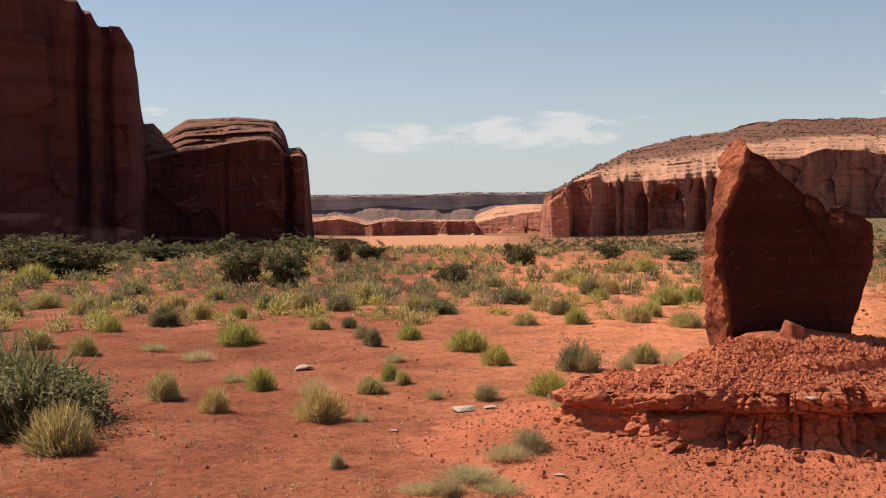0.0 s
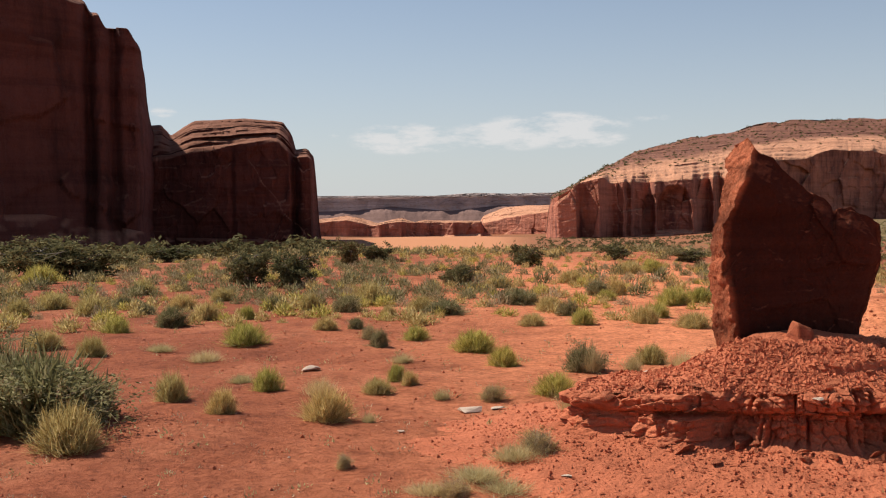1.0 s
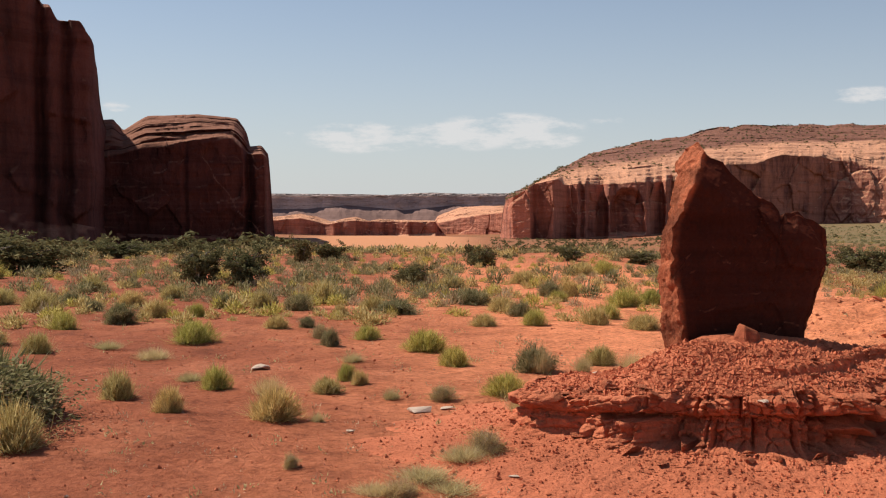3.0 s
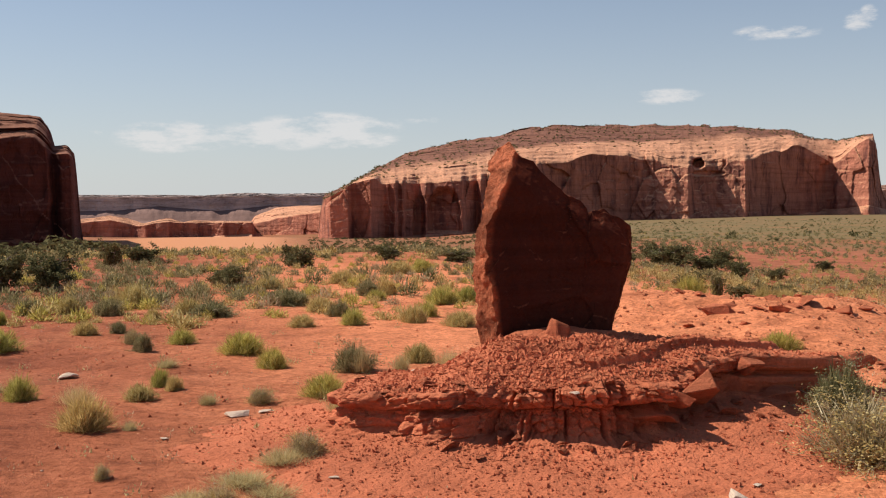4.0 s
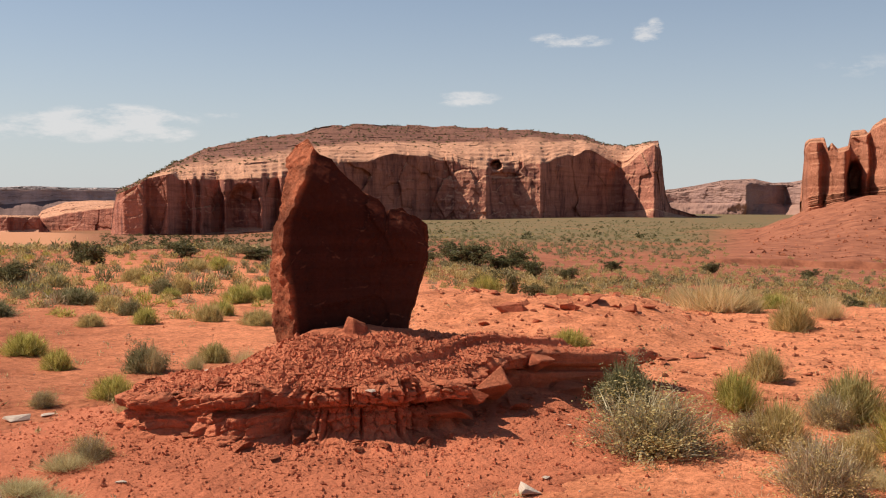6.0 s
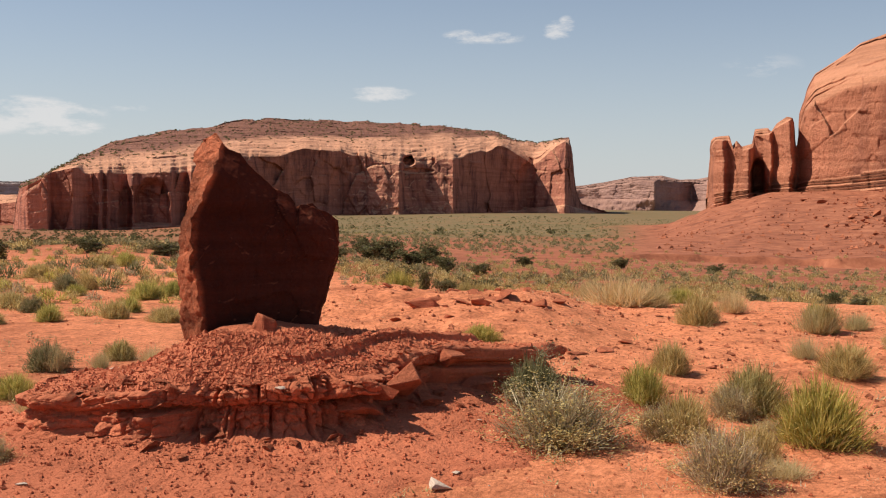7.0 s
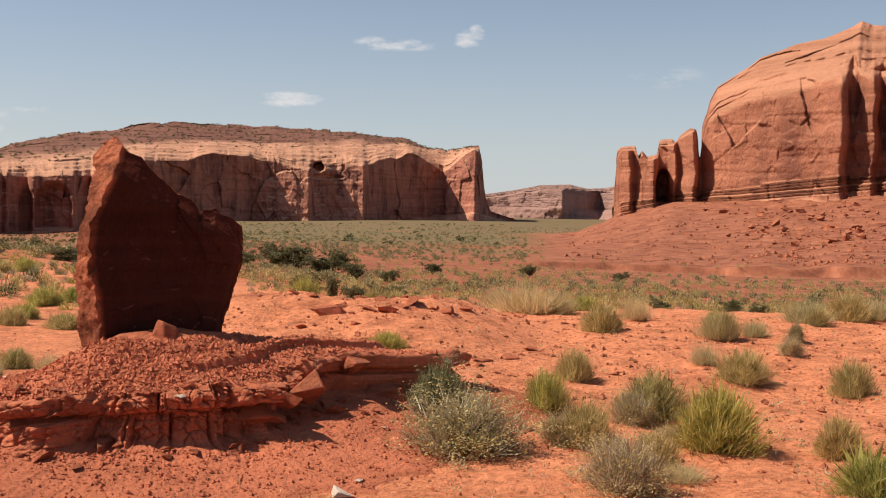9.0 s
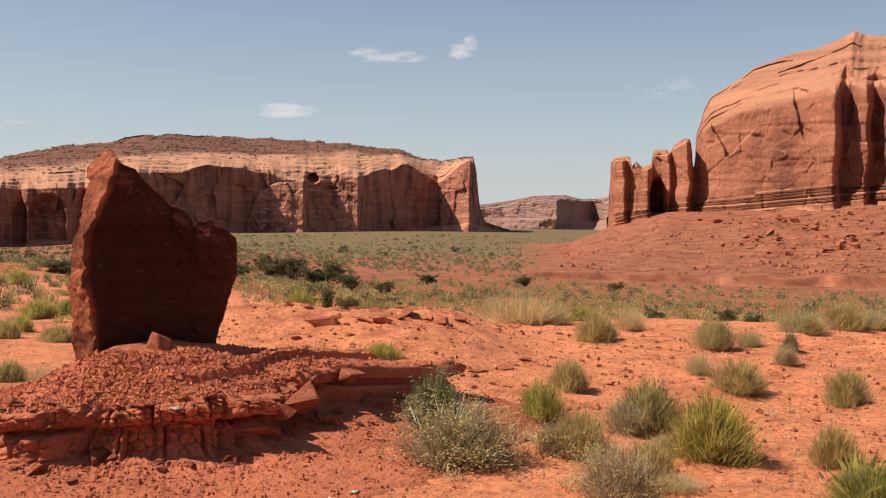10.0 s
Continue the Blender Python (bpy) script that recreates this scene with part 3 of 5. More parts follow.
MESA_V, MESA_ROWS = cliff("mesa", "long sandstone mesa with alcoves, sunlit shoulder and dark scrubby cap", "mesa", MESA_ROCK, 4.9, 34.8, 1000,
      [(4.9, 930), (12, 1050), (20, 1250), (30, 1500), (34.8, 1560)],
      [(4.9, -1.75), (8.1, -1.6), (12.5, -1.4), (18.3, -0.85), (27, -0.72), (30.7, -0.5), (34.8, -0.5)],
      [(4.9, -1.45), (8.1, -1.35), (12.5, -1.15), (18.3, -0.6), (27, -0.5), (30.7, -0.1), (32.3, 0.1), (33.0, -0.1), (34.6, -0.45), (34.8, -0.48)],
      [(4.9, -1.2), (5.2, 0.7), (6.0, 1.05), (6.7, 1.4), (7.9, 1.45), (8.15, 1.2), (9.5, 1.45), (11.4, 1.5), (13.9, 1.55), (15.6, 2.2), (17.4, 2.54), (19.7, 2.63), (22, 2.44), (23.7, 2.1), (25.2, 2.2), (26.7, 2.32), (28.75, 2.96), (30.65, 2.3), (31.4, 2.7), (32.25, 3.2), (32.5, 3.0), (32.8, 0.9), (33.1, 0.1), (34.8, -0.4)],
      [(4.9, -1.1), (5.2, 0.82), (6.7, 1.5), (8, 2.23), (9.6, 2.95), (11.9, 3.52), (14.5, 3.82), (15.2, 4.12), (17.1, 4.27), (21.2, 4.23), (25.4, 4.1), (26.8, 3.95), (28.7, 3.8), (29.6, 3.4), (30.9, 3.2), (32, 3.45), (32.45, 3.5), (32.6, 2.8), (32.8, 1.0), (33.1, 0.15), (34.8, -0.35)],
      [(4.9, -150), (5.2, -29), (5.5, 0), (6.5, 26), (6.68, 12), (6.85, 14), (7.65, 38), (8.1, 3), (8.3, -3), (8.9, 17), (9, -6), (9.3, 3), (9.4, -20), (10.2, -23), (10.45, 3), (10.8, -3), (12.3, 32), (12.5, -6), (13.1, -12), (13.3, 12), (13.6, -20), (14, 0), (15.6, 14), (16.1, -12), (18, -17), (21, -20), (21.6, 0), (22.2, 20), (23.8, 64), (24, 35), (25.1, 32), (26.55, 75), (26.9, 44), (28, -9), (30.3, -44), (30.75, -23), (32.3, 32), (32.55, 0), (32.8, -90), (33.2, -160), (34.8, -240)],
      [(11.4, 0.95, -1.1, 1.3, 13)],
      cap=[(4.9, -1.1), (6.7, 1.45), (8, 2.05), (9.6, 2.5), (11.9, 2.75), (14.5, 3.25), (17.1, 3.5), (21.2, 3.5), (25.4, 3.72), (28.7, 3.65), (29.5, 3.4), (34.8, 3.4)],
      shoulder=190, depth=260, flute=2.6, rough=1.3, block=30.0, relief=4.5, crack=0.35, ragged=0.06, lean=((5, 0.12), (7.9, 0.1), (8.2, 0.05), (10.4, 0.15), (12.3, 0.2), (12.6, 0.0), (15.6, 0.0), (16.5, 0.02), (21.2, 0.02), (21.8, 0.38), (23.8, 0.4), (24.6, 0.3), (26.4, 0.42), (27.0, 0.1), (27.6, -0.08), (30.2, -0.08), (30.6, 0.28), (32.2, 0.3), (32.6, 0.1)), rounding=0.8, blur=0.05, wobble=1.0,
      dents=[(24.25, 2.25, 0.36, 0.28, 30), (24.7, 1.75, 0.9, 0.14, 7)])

cliff("mesa", "long hazy blue-grey mesa on the far horizon", "mesa", HAZED_FAR_ROCK, -14, 14, 420,
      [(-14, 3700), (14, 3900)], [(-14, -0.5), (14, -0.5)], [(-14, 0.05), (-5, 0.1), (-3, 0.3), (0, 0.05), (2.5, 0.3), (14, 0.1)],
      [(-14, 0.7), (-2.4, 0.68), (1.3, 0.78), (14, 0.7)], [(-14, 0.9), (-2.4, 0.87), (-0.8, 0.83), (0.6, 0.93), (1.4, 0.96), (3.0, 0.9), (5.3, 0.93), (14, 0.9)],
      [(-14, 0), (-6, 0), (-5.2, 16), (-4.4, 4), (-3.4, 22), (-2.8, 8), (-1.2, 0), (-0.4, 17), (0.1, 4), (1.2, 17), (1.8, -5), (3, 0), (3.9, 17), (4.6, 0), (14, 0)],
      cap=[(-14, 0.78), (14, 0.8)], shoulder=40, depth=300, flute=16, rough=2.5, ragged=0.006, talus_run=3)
cliff("mesa", "low sunlit red mesa with dark fluted wall", "mesa", MESA_ROCK, -9, 2.0, 300,
      [(-9, 1500), (2, 1450)], [(-9, -1.75), (2, -1.5)], [(-9, -1.5), (-3.9, -1.4), (2, -1.1)],
      [(-9, -0.6), (-6.8, -0.55), (-5.3, -0.35), (-3.9, -0.7), (-2.6, -0.5), (1.6, -0.55), (1.75, -1.1), (2, -1.3)],
      [(-9, -0.4), (-6.8, -0.32), (-5.3, -0.14), (-4.4, -0.3), (-3.7, -0.55), (-3.0, -0.35), (-2.45, -0.28), (-1.8, -0.5), (-1.3, -0.41), (1.6, -0.47), (1.75, -1.0), (2, -1.2)],
      [(-9, 0), (-6.6, 0), (-5.3, 8), (-4.2, -2), (-3.6, 16), (-3.3, 2), (-2.5, 6), (-2.3, -8), (-0.5, -16), (0.2, -4), (0.4, -14), (1.6, -12), (1.75, -60), (2, -120)],
      shoulder=70, depth=200, flute=3, rough=1.0, ragged=0.02)
cliff("mesa", "pale sunlit slickrock dome beside the long mesa", "mesa", MESA_ROCK, 1.4, 7.0, 220,
      [(1.4, 1650), (7, 1500)], [(1.4, -1.6), (7, -1.7)], [(1.4, -1.3), (7, -1.5)],
      [(1.4, -1.1), (1.7, -0.6), (2.8, -0.35), (4, -0.2), (7, -0.1)], [(1.4, -0.7), (1.7, -0.24), (2.8, 0.2), (3.9, 0.29), (7, 0.28)],
      [(1.4, -40), (1.7, 0), (4, 40), (7, 80)], shoulder=120, depth=150, flute=3, rough=1.2, ragged=0.015)
cliff("mesa", "distant pale red mesa with a dark recessed wall", "mesa", HAZED_FAR_RED, 30.5, 43, 300,
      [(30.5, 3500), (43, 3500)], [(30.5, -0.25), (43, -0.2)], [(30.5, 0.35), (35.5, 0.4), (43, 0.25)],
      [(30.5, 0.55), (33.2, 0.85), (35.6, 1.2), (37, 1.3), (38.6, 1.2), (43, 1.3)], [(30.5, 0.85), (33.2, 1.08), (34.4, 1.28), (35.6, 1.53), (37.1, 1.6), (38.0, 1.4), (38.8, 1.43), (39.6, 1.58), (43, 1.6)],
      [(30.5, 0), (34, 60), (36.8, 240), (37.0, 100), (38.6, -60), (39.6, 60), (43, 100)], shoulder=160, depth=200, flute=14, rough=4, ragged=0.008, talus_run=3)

# dark bushes dotted over the cap and shoulder of the long mesa
def mesa_bushes():
    rng = np.random.default_rng(61)
    nt, nw, ns = MESA_ROWS
    a, b = nt + nw + 6, MESA_V.shape[0] - 6
    i = (a + (b - a) * rng.random(900) ** 0.4).astype(int)
    p = MESA_V[i, rng.integers(10, MESA_V.shape[1] - 90, 900)]
    V, F, o = [], [], 0
    for c in p:
        v, f = leaves(rng, rng.normal(0, 0.22, (5, 3)) + np.array([0, 0, 0.3]), 5, 0.2, 0.3)
        V.append(v * rng.uniform(1.2, 3.2) * np.array([1.3, 1.3, 0.7]) + c)
        F.append(f + o)
        o += len(v)
    tagged(new("scrub", mesh_of("scrub", np.concatenate(V), np.concatenate(F), JUNIPER)), "dark scrub dotted over the top of the long mesa", "scrub", kind="stuff")


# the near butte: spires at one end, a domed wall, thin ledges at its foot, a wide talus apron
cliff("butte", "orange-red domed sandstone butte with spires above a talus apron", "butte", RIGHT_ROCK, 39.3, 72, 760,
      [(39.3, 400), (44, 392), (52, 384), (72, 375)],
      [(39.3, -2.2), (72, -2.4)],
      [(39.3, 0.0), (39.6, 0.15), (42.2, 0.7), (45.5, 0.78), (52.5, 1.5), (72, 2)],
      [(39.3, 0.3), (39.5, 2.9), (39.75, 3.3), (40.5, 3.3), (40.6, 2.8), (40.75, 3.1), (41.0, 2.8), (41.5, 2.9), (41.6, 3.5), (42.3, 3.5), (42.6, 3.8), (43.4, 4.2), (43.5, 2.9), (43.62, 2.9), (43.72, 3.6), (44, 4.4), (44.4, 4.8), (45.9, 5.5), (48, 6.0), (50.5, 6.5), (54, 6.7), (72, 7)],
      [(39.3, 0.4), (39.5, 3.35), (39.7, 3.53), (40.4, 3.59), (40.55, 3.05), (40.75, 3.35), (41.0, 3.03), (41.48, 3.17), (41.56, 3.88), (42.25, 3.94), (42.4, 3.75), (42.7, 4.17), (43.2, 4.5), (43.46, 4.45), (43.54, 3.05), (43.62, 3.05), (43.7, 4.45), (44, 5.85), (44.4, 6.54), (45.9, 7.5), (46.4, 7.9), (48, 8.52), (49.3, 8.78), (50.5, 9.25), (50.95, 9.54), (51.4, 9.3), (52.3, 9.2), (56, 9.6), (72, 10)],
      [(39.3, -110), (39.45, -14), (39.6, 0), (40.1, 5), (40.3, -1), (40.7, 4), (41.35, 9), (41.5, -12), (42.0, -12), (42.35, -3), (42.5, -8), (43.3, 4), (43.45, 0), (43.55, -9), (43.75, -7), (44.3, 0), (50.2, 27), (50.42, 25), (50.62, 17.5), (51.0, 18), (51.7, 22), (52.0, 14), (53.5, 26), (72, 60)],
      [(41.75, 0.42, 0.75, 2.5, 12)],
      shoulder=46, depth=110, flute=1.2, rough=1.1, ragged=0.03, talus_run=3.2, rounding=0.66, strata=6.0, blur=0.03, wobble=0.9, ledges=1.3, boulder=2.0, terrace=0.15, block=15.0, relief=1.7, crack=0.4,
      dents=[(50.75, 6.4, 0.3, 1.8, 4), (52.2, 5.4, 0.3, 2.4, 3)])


# ---- the standing rock fin and the ledge mound that carries it ----
def local_frame(az, dist):
    c, a = bearing(az) * dist, radians(az)
    return c.x, c.y, math.cos(a), -math.sin(a)


def to_world(f, X, Y):
    """Local right / away to world."""
    ox, oy, ca, sa = f
    return ox + X * ca - Y * sa, oy + X * sa + Y * ca


def build_fin():
    f = local_frame(16.9, 8.1)
    nf, nb, nv = 170, 70, 150
    ux = np.concatenate([np.linspace(0, 1, nf) ** 1.15, np.linspace(1, 0, nb + 2)[1:-1]])
    front = np.concatenate([np.ones(nf), np.zeros(nb)])
    H = table([(0, 2.03), (0.03, 2.075), (0.07, 2.105), (0.14, 2.05), (0.2, 2.0), (0.31, 1.95), (0.42, 1.83), (0.567, 1.70), (0.65, 1.668), (0.7, 1.61),
               (0.716, 1.53), (0.735, 1.595), (0.815, 1.60), (0.85, 1.57), (0.89, 1.545), (0.94, 1.52), (1, 1.47)], ux)
    H = H + 0.014 * vnoise(ux * 22, 0.0, 3.0, 4)
    v = 1 - (1 - np.linspace(0, 1, nv)) ** 1.3
    z = 0.4 + (H[None, :] - 0.4) * v[:, None]
    XL = table([(0.4, -0.47), (0.6, -0.49), (0.75, -0.51), (1.09, -0.543), (1.33, -0.528), (1.58, -0.485), (1.83, -0.444), (1.97, -0.425), (2.1, -0.36)], z)
    XR = table([(0.4, 0.40), (0.81, 0.44), (0.96, 0.50), (1.17, 0.555), (1.33, 0.567), (1.5, 0.565), (2.2, 0.56)], z)
    um = table([(0.4, 0.15), (0.68, 0.145), (1.0, 0.125), (1.2, 0.085), (1.5, 0.065), (1.7, 0.11), (1.85, 0.16), (2.1, 0.16)], z)
    U = np.broadcast_to(ux, z.shape)
    X = XL + U * (XR + 0.06 - XL)
    fy = np.where(U < um, 0.24 * (1 - U / um) ** 0.85, 0.30 * (U - um) / (1 - um))
    fy = fy + 0.05 * np.clip(U - 0.94, 0, 1) / 0.06 - 0.04 * (1.9 - z)
    by = 0.46 - 0.10 * U - 0.08 * (1 - np.sqrt(np.clip(1 - (2 * U - 1) ** 6, 0, 1)))
    lean = smooth(0.86, 1.0, v)[:, None] * 0.5
    mid = (fy + by) / 2
    Y = np.where(front > 0, fy, by)
    Y = Y + (mid - Y) * lean * np.where(H[None, :] > 1.0, 1, 0)
    end = (U < um * 1.02) & (front[None, :] > 0)
    Xs, zs = X + 0.5 * z + 0.06 * vnoise(X / 0.2, z / 0.2, 2.0, 3), z - 0.4 * X
    chip = 0.018 * facets(Xs / 0.34, zs / 0.42, 21, 1.0, 2.0)[0] + 0.006 * facets(Xs / 0.11, zs / 0.1, 23, 1.0, 2.0)[0]
    chip = chip + 0.012 * vnoise(X / 0.14, z / 0.16, Y / 0.1 + 3, 5, 0.6) + 0.005 * np.abs(vnoise(X / 0.04, z / 0.04, Y / 0.04, 3))
    rugged = 0.03 * vnoise(Y / 0.07, z / 0.06, 7.0, 5, 0.65) + 0.02 * np.round(2 * vnoise(Y / 0.2, z / 0.13, 5.0, 3)) / 2
    lit_end = 1 - smooth(0.0, 0.05, U - um)
    side = np.where(front > 0, -1, 1)
    Y = Y + side * chip * np.where(end, 0.4, 1.0) * (1 - 0.7 * smooth(0.9, 1.0, v)[:, None])
    X = X - np.where(front > 0, lit_end, smooth(0.9, 1.0, 1 - U)) * rugged + smooth(0.93, 1.0, U) * 0.03 * vnoise(z / 0.11, Y / 0.1, 17.0, 5, 0.65)
    wx, wy = to_world(f, X, Y)
    V = np.stack([wx, wy, z], -1)
    faces = grid_faces(nv, nf + nb, True).tolist()
    top = (nv - 1) * (nf + nb)
    for i in range(min(nf, nb) - 1):
        a, b = round(i * (nf - 1) / (nb - 1)), round((i + 1) * (nf - 1) / (nb - 1))
        ring = [top + k for k in range(a, b + 1)] + [top + nf + nb - 2 - i, top + nf + nb - 1 - i]
        faces.append(ring)
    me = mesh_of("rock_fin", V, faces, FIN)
    # the sunlit end takes the brighter colour; the broad face stays shade-dark
    give(me, "cap", np.where(front > 0, lit_end, 0.6) + 0.0 * z)
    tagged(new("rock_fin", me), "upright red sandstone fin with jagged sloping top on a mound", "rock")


build_fin()

MOUND = local_frame(17.3, 8.05)
RIM = [(-1.5, -0.35, 0.33), (-1.05, -0.68, 0.38), (-0.5, -0.84, 0.41), (0.0, -0.88, 0.43), (0.5, -0.82, 0.46), (0.85, -0.62, 0.50), (1.02, -0.28, 0.55),
       (1.4, 0.05, 0.60), (1.95, 0.22, 0.58), (2.25, 0.6, 0.48), (1.5, 1.35, 0.36), (0.0, 1.55, 0.35), (-1.1, 1.0, 0.3), (-1.5, 0.3, 0.3)]


def build_mound():
    ang = [math.atan2(p[0], -p[1]) for p in RIM]
    order = sorted(range(len(RIM)), key=lambda i: ang[i])
    ta = [(ang[i], math.hypot(RIM[i][0], RIM[i][1])) for i in order]
    tz = [(ang[i], RIM[i][2]) for i in order]
    wrap = lambda t: [(t[-1][0] - 2 * math.pi, t[-1][1])] + t + [(t[0][0] + 2 * math.pi, t[0][1])]
    n = 860
    k = np.linspace(-1, 1, n, endpoint=False)
    th = math.pi * (0.55 * k + 0.45 * k ** 3)
    R0, Z0 = soft_table(wrap(ta), th, 0.06), soft_table(wrap(tz), th, 0.06)
    ex, ey = np.sin(th), -np.cos(th)
    s = th * 1.3
    block = np.round(2.2 * vnoise(s / 0.22, 0.0, 5.0, 3)) / 2.2
    jag = 0.09 * vnoise(s / 0.5, 0.0, 1.0, 3) + 0.08 * block + 0.02 * vnoise(s / 0.06, 0.0, 2.0, 3)
    hollow = 0.35 + 0.75 * smooth(-0.35, 0.4, vnoise(s / 0.4, 0.0, 11.0, 3))
    hollow = hollow * (0.25 + 0.75 * smooth(-1.05, -0.6, th)) + 1.6 * np.exp(-((th - 1.62) / 0.1) ** 2)
    ZS = Z0
    rightward = smooth(0.3, 0.8, th) * (1 - smooth(2.0, 2.4, th))
    jag = jag * (1 + 0.9 * rightward)
    Z0 = Z0 + (0.035 + 0.035 * rightward) * vnoise(s / 0.45, 0.0, 21.0, 3) + (0.022 + 0.04 * rightward) * block
    low_z = table([(-3.2, -0.02), (-1.5, 0.02), (-0.6, 0.06), (0.4, 0.04), (0.75, 0.1), (1.1, 0.18), (1.5, 0.22), (1.9, 0.18), (2.4, 0.06), (3.2, -0.02)], th)
    rows = []
    for t in np.linspace(0.0, 1, 90, endpoint=False) ** 0.75:
        x, y = R0 * t * ex + jag * t ** 4 * ex, R0 * t * ey + jag * t ** 4 * ey
        core = 0.76 - 0.10 * np.hypot(np.maximum(x - 0.2, 0), y) - 0.38 * np.maximum(-x - 0.3, 0)
        z = ZS + (core - ZS) * (1 - t ** 1.5) + (Z0 - ZS) * t ** 8 + 0.035 * vnoise(x / 0.3, y / 0.3, 2.0, 5, 0.6) + 0.016 * np.abs(vnoise(x / 0.07, y / 0.07, 4.0, 3))
        step = smooth(0.70, 0.73, t + 0.05 * vnoise(s / 0.3, 4.0, 2.0, 3)) * smooth(-0.2, 0.4, th) * (1 - smooth(1.8, 2.3, th))
        rows.append((x, y, z - 0.05 * step + 0.05 * smooth(0.5, 0.7, t) * smooth(-0.2, 0.4, th) * (1 - smooth(1.8, 2.3, th))))
    spec = [(0.0, 0.0), (0.03, -0.008), (0.06, -0.03), (0.065, -0.07), (0.05, -0.105), (0.01, -0.118), (-0.12, -0.125), (-0.14, -0.15), (-0.03, -0.165), (0.02, -0.18), (0.04, -0.24), (0.05, -0.29),
            (0.09, -0.32), (0.2, -0.35), (0.42, -0.40), (0.75, -0.46), (1.15, -0.53), (1.7, -0.60)]
    slab, seam = facets(s / 0.34, 0.5, 41, 0.9)
    lower, joint = facets(s / 0.27 + 0.5 * vnoise(s / 0.5, 0.0, 49.0, 2), 3.5, 43, 0.9)
    seam, joint = 1 - smooth(0, 0.1, seam), 1 - smooth(0, 0.14, joint)
    buried = smooth(0.1, 0.5, vnoise(s / 0.5, 0.0, 47.0, 2))
    m = 150
    q = np.linspace(0, len(spec) - 1, m)
    off, drop = np.interp(q, range(len(spec)), [p[0] for p in spec]), np.interp(q, range(len(spec)), [p[1] for p in spec])
    for o, d in zip(off, drop):
        o2 = np.where(o < 0, o * hollow, o) if o < 0 else o
        fall = -d / 0.40
        z = np.where(fall < 1, Z0 + (low_z - Z0) * fall, low_z - (fall - 1) * 2 * (low_z + 0.08))
        low, band = smooth(0.8, 1.0, fall), smooth(0.34, 0.44, fall) * (1 - smooth(0.75, 0.9, fall))
        rim = 1 - smooth(0.28, 0.36, fall)
        rr = R0 + jag * (1 - 0.6 * low) + o2
        rr = rr + rim * (0.05 * slab - 0.06 * seam) + band * (0.06 * lower - 0.07 * joint * (1 - buried) - 0.03 + 0.13 * buried)
        gx, gy = rr * ex, rr * ey
        course, gap = facets(s / 0.12 + 0.7 * vnoise(s / 0.25, z / 0.12, 3.0, 3), z / 0.06 + 0.8 * vnoise(s / 0.3, z / 0.2, 5.0, 2), 45, 0.9)
        rr = rr + (1 - low) * (0.022 * course - 0.02 * (1 - smooth(0, 0.12, gap)) + 0.03 * vnoise(gx / 0.14, gy / 0.14, z / 0.05, 4, 0.6)) + band * 0.05 * vnoise(s / 0.2, z / 0.09, 6.0, 4, 0.6)
        rr = rr + low * 0.07 * vnoise(gx / 0.35, gy / 0.35, z / 0.2, 4, 0.6) + 0.012 * vnoise(s / 0.05, z / 0.04, 3.0, 4, 0.6)
        x, y = rr * ex, rr * ey
        z = z - 0.02 * seam * rim + low * (0.03 * vnoise(x / 0.3, y / 0.3, 7.0, 4, 0.55) + 0.014 * np.abs(vnoise(x / 0.05, y / 0.05, 9.0, 3)))
        rows.append((x, y, z))
    L = np.array(rows)
    wx, wy = to_world(MOUND, L[:, 0], L[:, 1])
    V = np.stack([wx, wy, L[:, 2]], -1)
    me = mesh_of("rock_mound", V, grid_faces(len(rows), n, True), LEDGE)
    tagged(new("rock_mound", me), "low crumbling red mound with an overhanging layered rock ledge", "rock")
    return V


MOUND_V = build_mound()


# ---- loose rocks and gravel ----
def chunk(seed, flat=1.0, points=10):
    """An angular broken stone of about unit size with worn edges."""
    rnd = random.Random(seed)
    bm = bmesh.new()
    for _ in range(points):
        p = Vector((rnd.gauss(0, 1), rnd.gauss(0, 1), rnd.gauss(0, 1))).normalized() * rnd.uniform(0.3, 0.62)
        bm.verts.new((p.x * 1.15, p.y * 0.9, p.z * flat))
    hull = bmesh.ops.convex_hull(bm, input=bm.verts)
    bmesh.ops.delete(bm, geom=[g for g in hull["geom_interior"] if isinstance(g, bmesh.types.BMVert)], context="VERTS")
    bmesh.ops.bevel(bm, geom=bm.edges[:], offset=0.04, segments=1, affect="EDGES", clamp_overlap=True)
    bmesh.ops.triangulate(bm, faces=bm.faces[:])
    bmesh.ops.subdivide_edges(bm, edges=[e for e in bm.edges if e.calc_length() > 0.16], cuts=2, use_grid_fill=True)
    co = np.array([v.co for v in bm.verts])
    push = 0.05 * vnoise(co[:, 0] * 3 + seed, co[:, 1] * 3, co[:, 2] * 3, 4, 0.6)
    for v, k in zip(bm.verts, push):
        v.co *= 1 + 2 * float(k)
    return bm


def stone_mesh(name, seed, material, flat=1.0):
    bm = chunk(seed, flat)
    me = bpy.data.meshes.new(name)
    bm.to_mesh(me)
    bm.free()
    me.materials.append(material)
    return me


STONES = [stone_mesh("stone", 40 + i, LEDGE, (0.8, 0.55, 0.4, 0.9)[i % 4]) for i in range(6)]
BLOCKS = [stone_mesh("block", 40 + i, TALUS, (0.8, 0.55, 0.4, 0.9)[i % 4]) for i in range(6)]
PALES = [stone_mesh("pale_stone", 60 + i, PALE_STONE, (0.35, 0.5, 0.25)[i]) for i in range(3)]


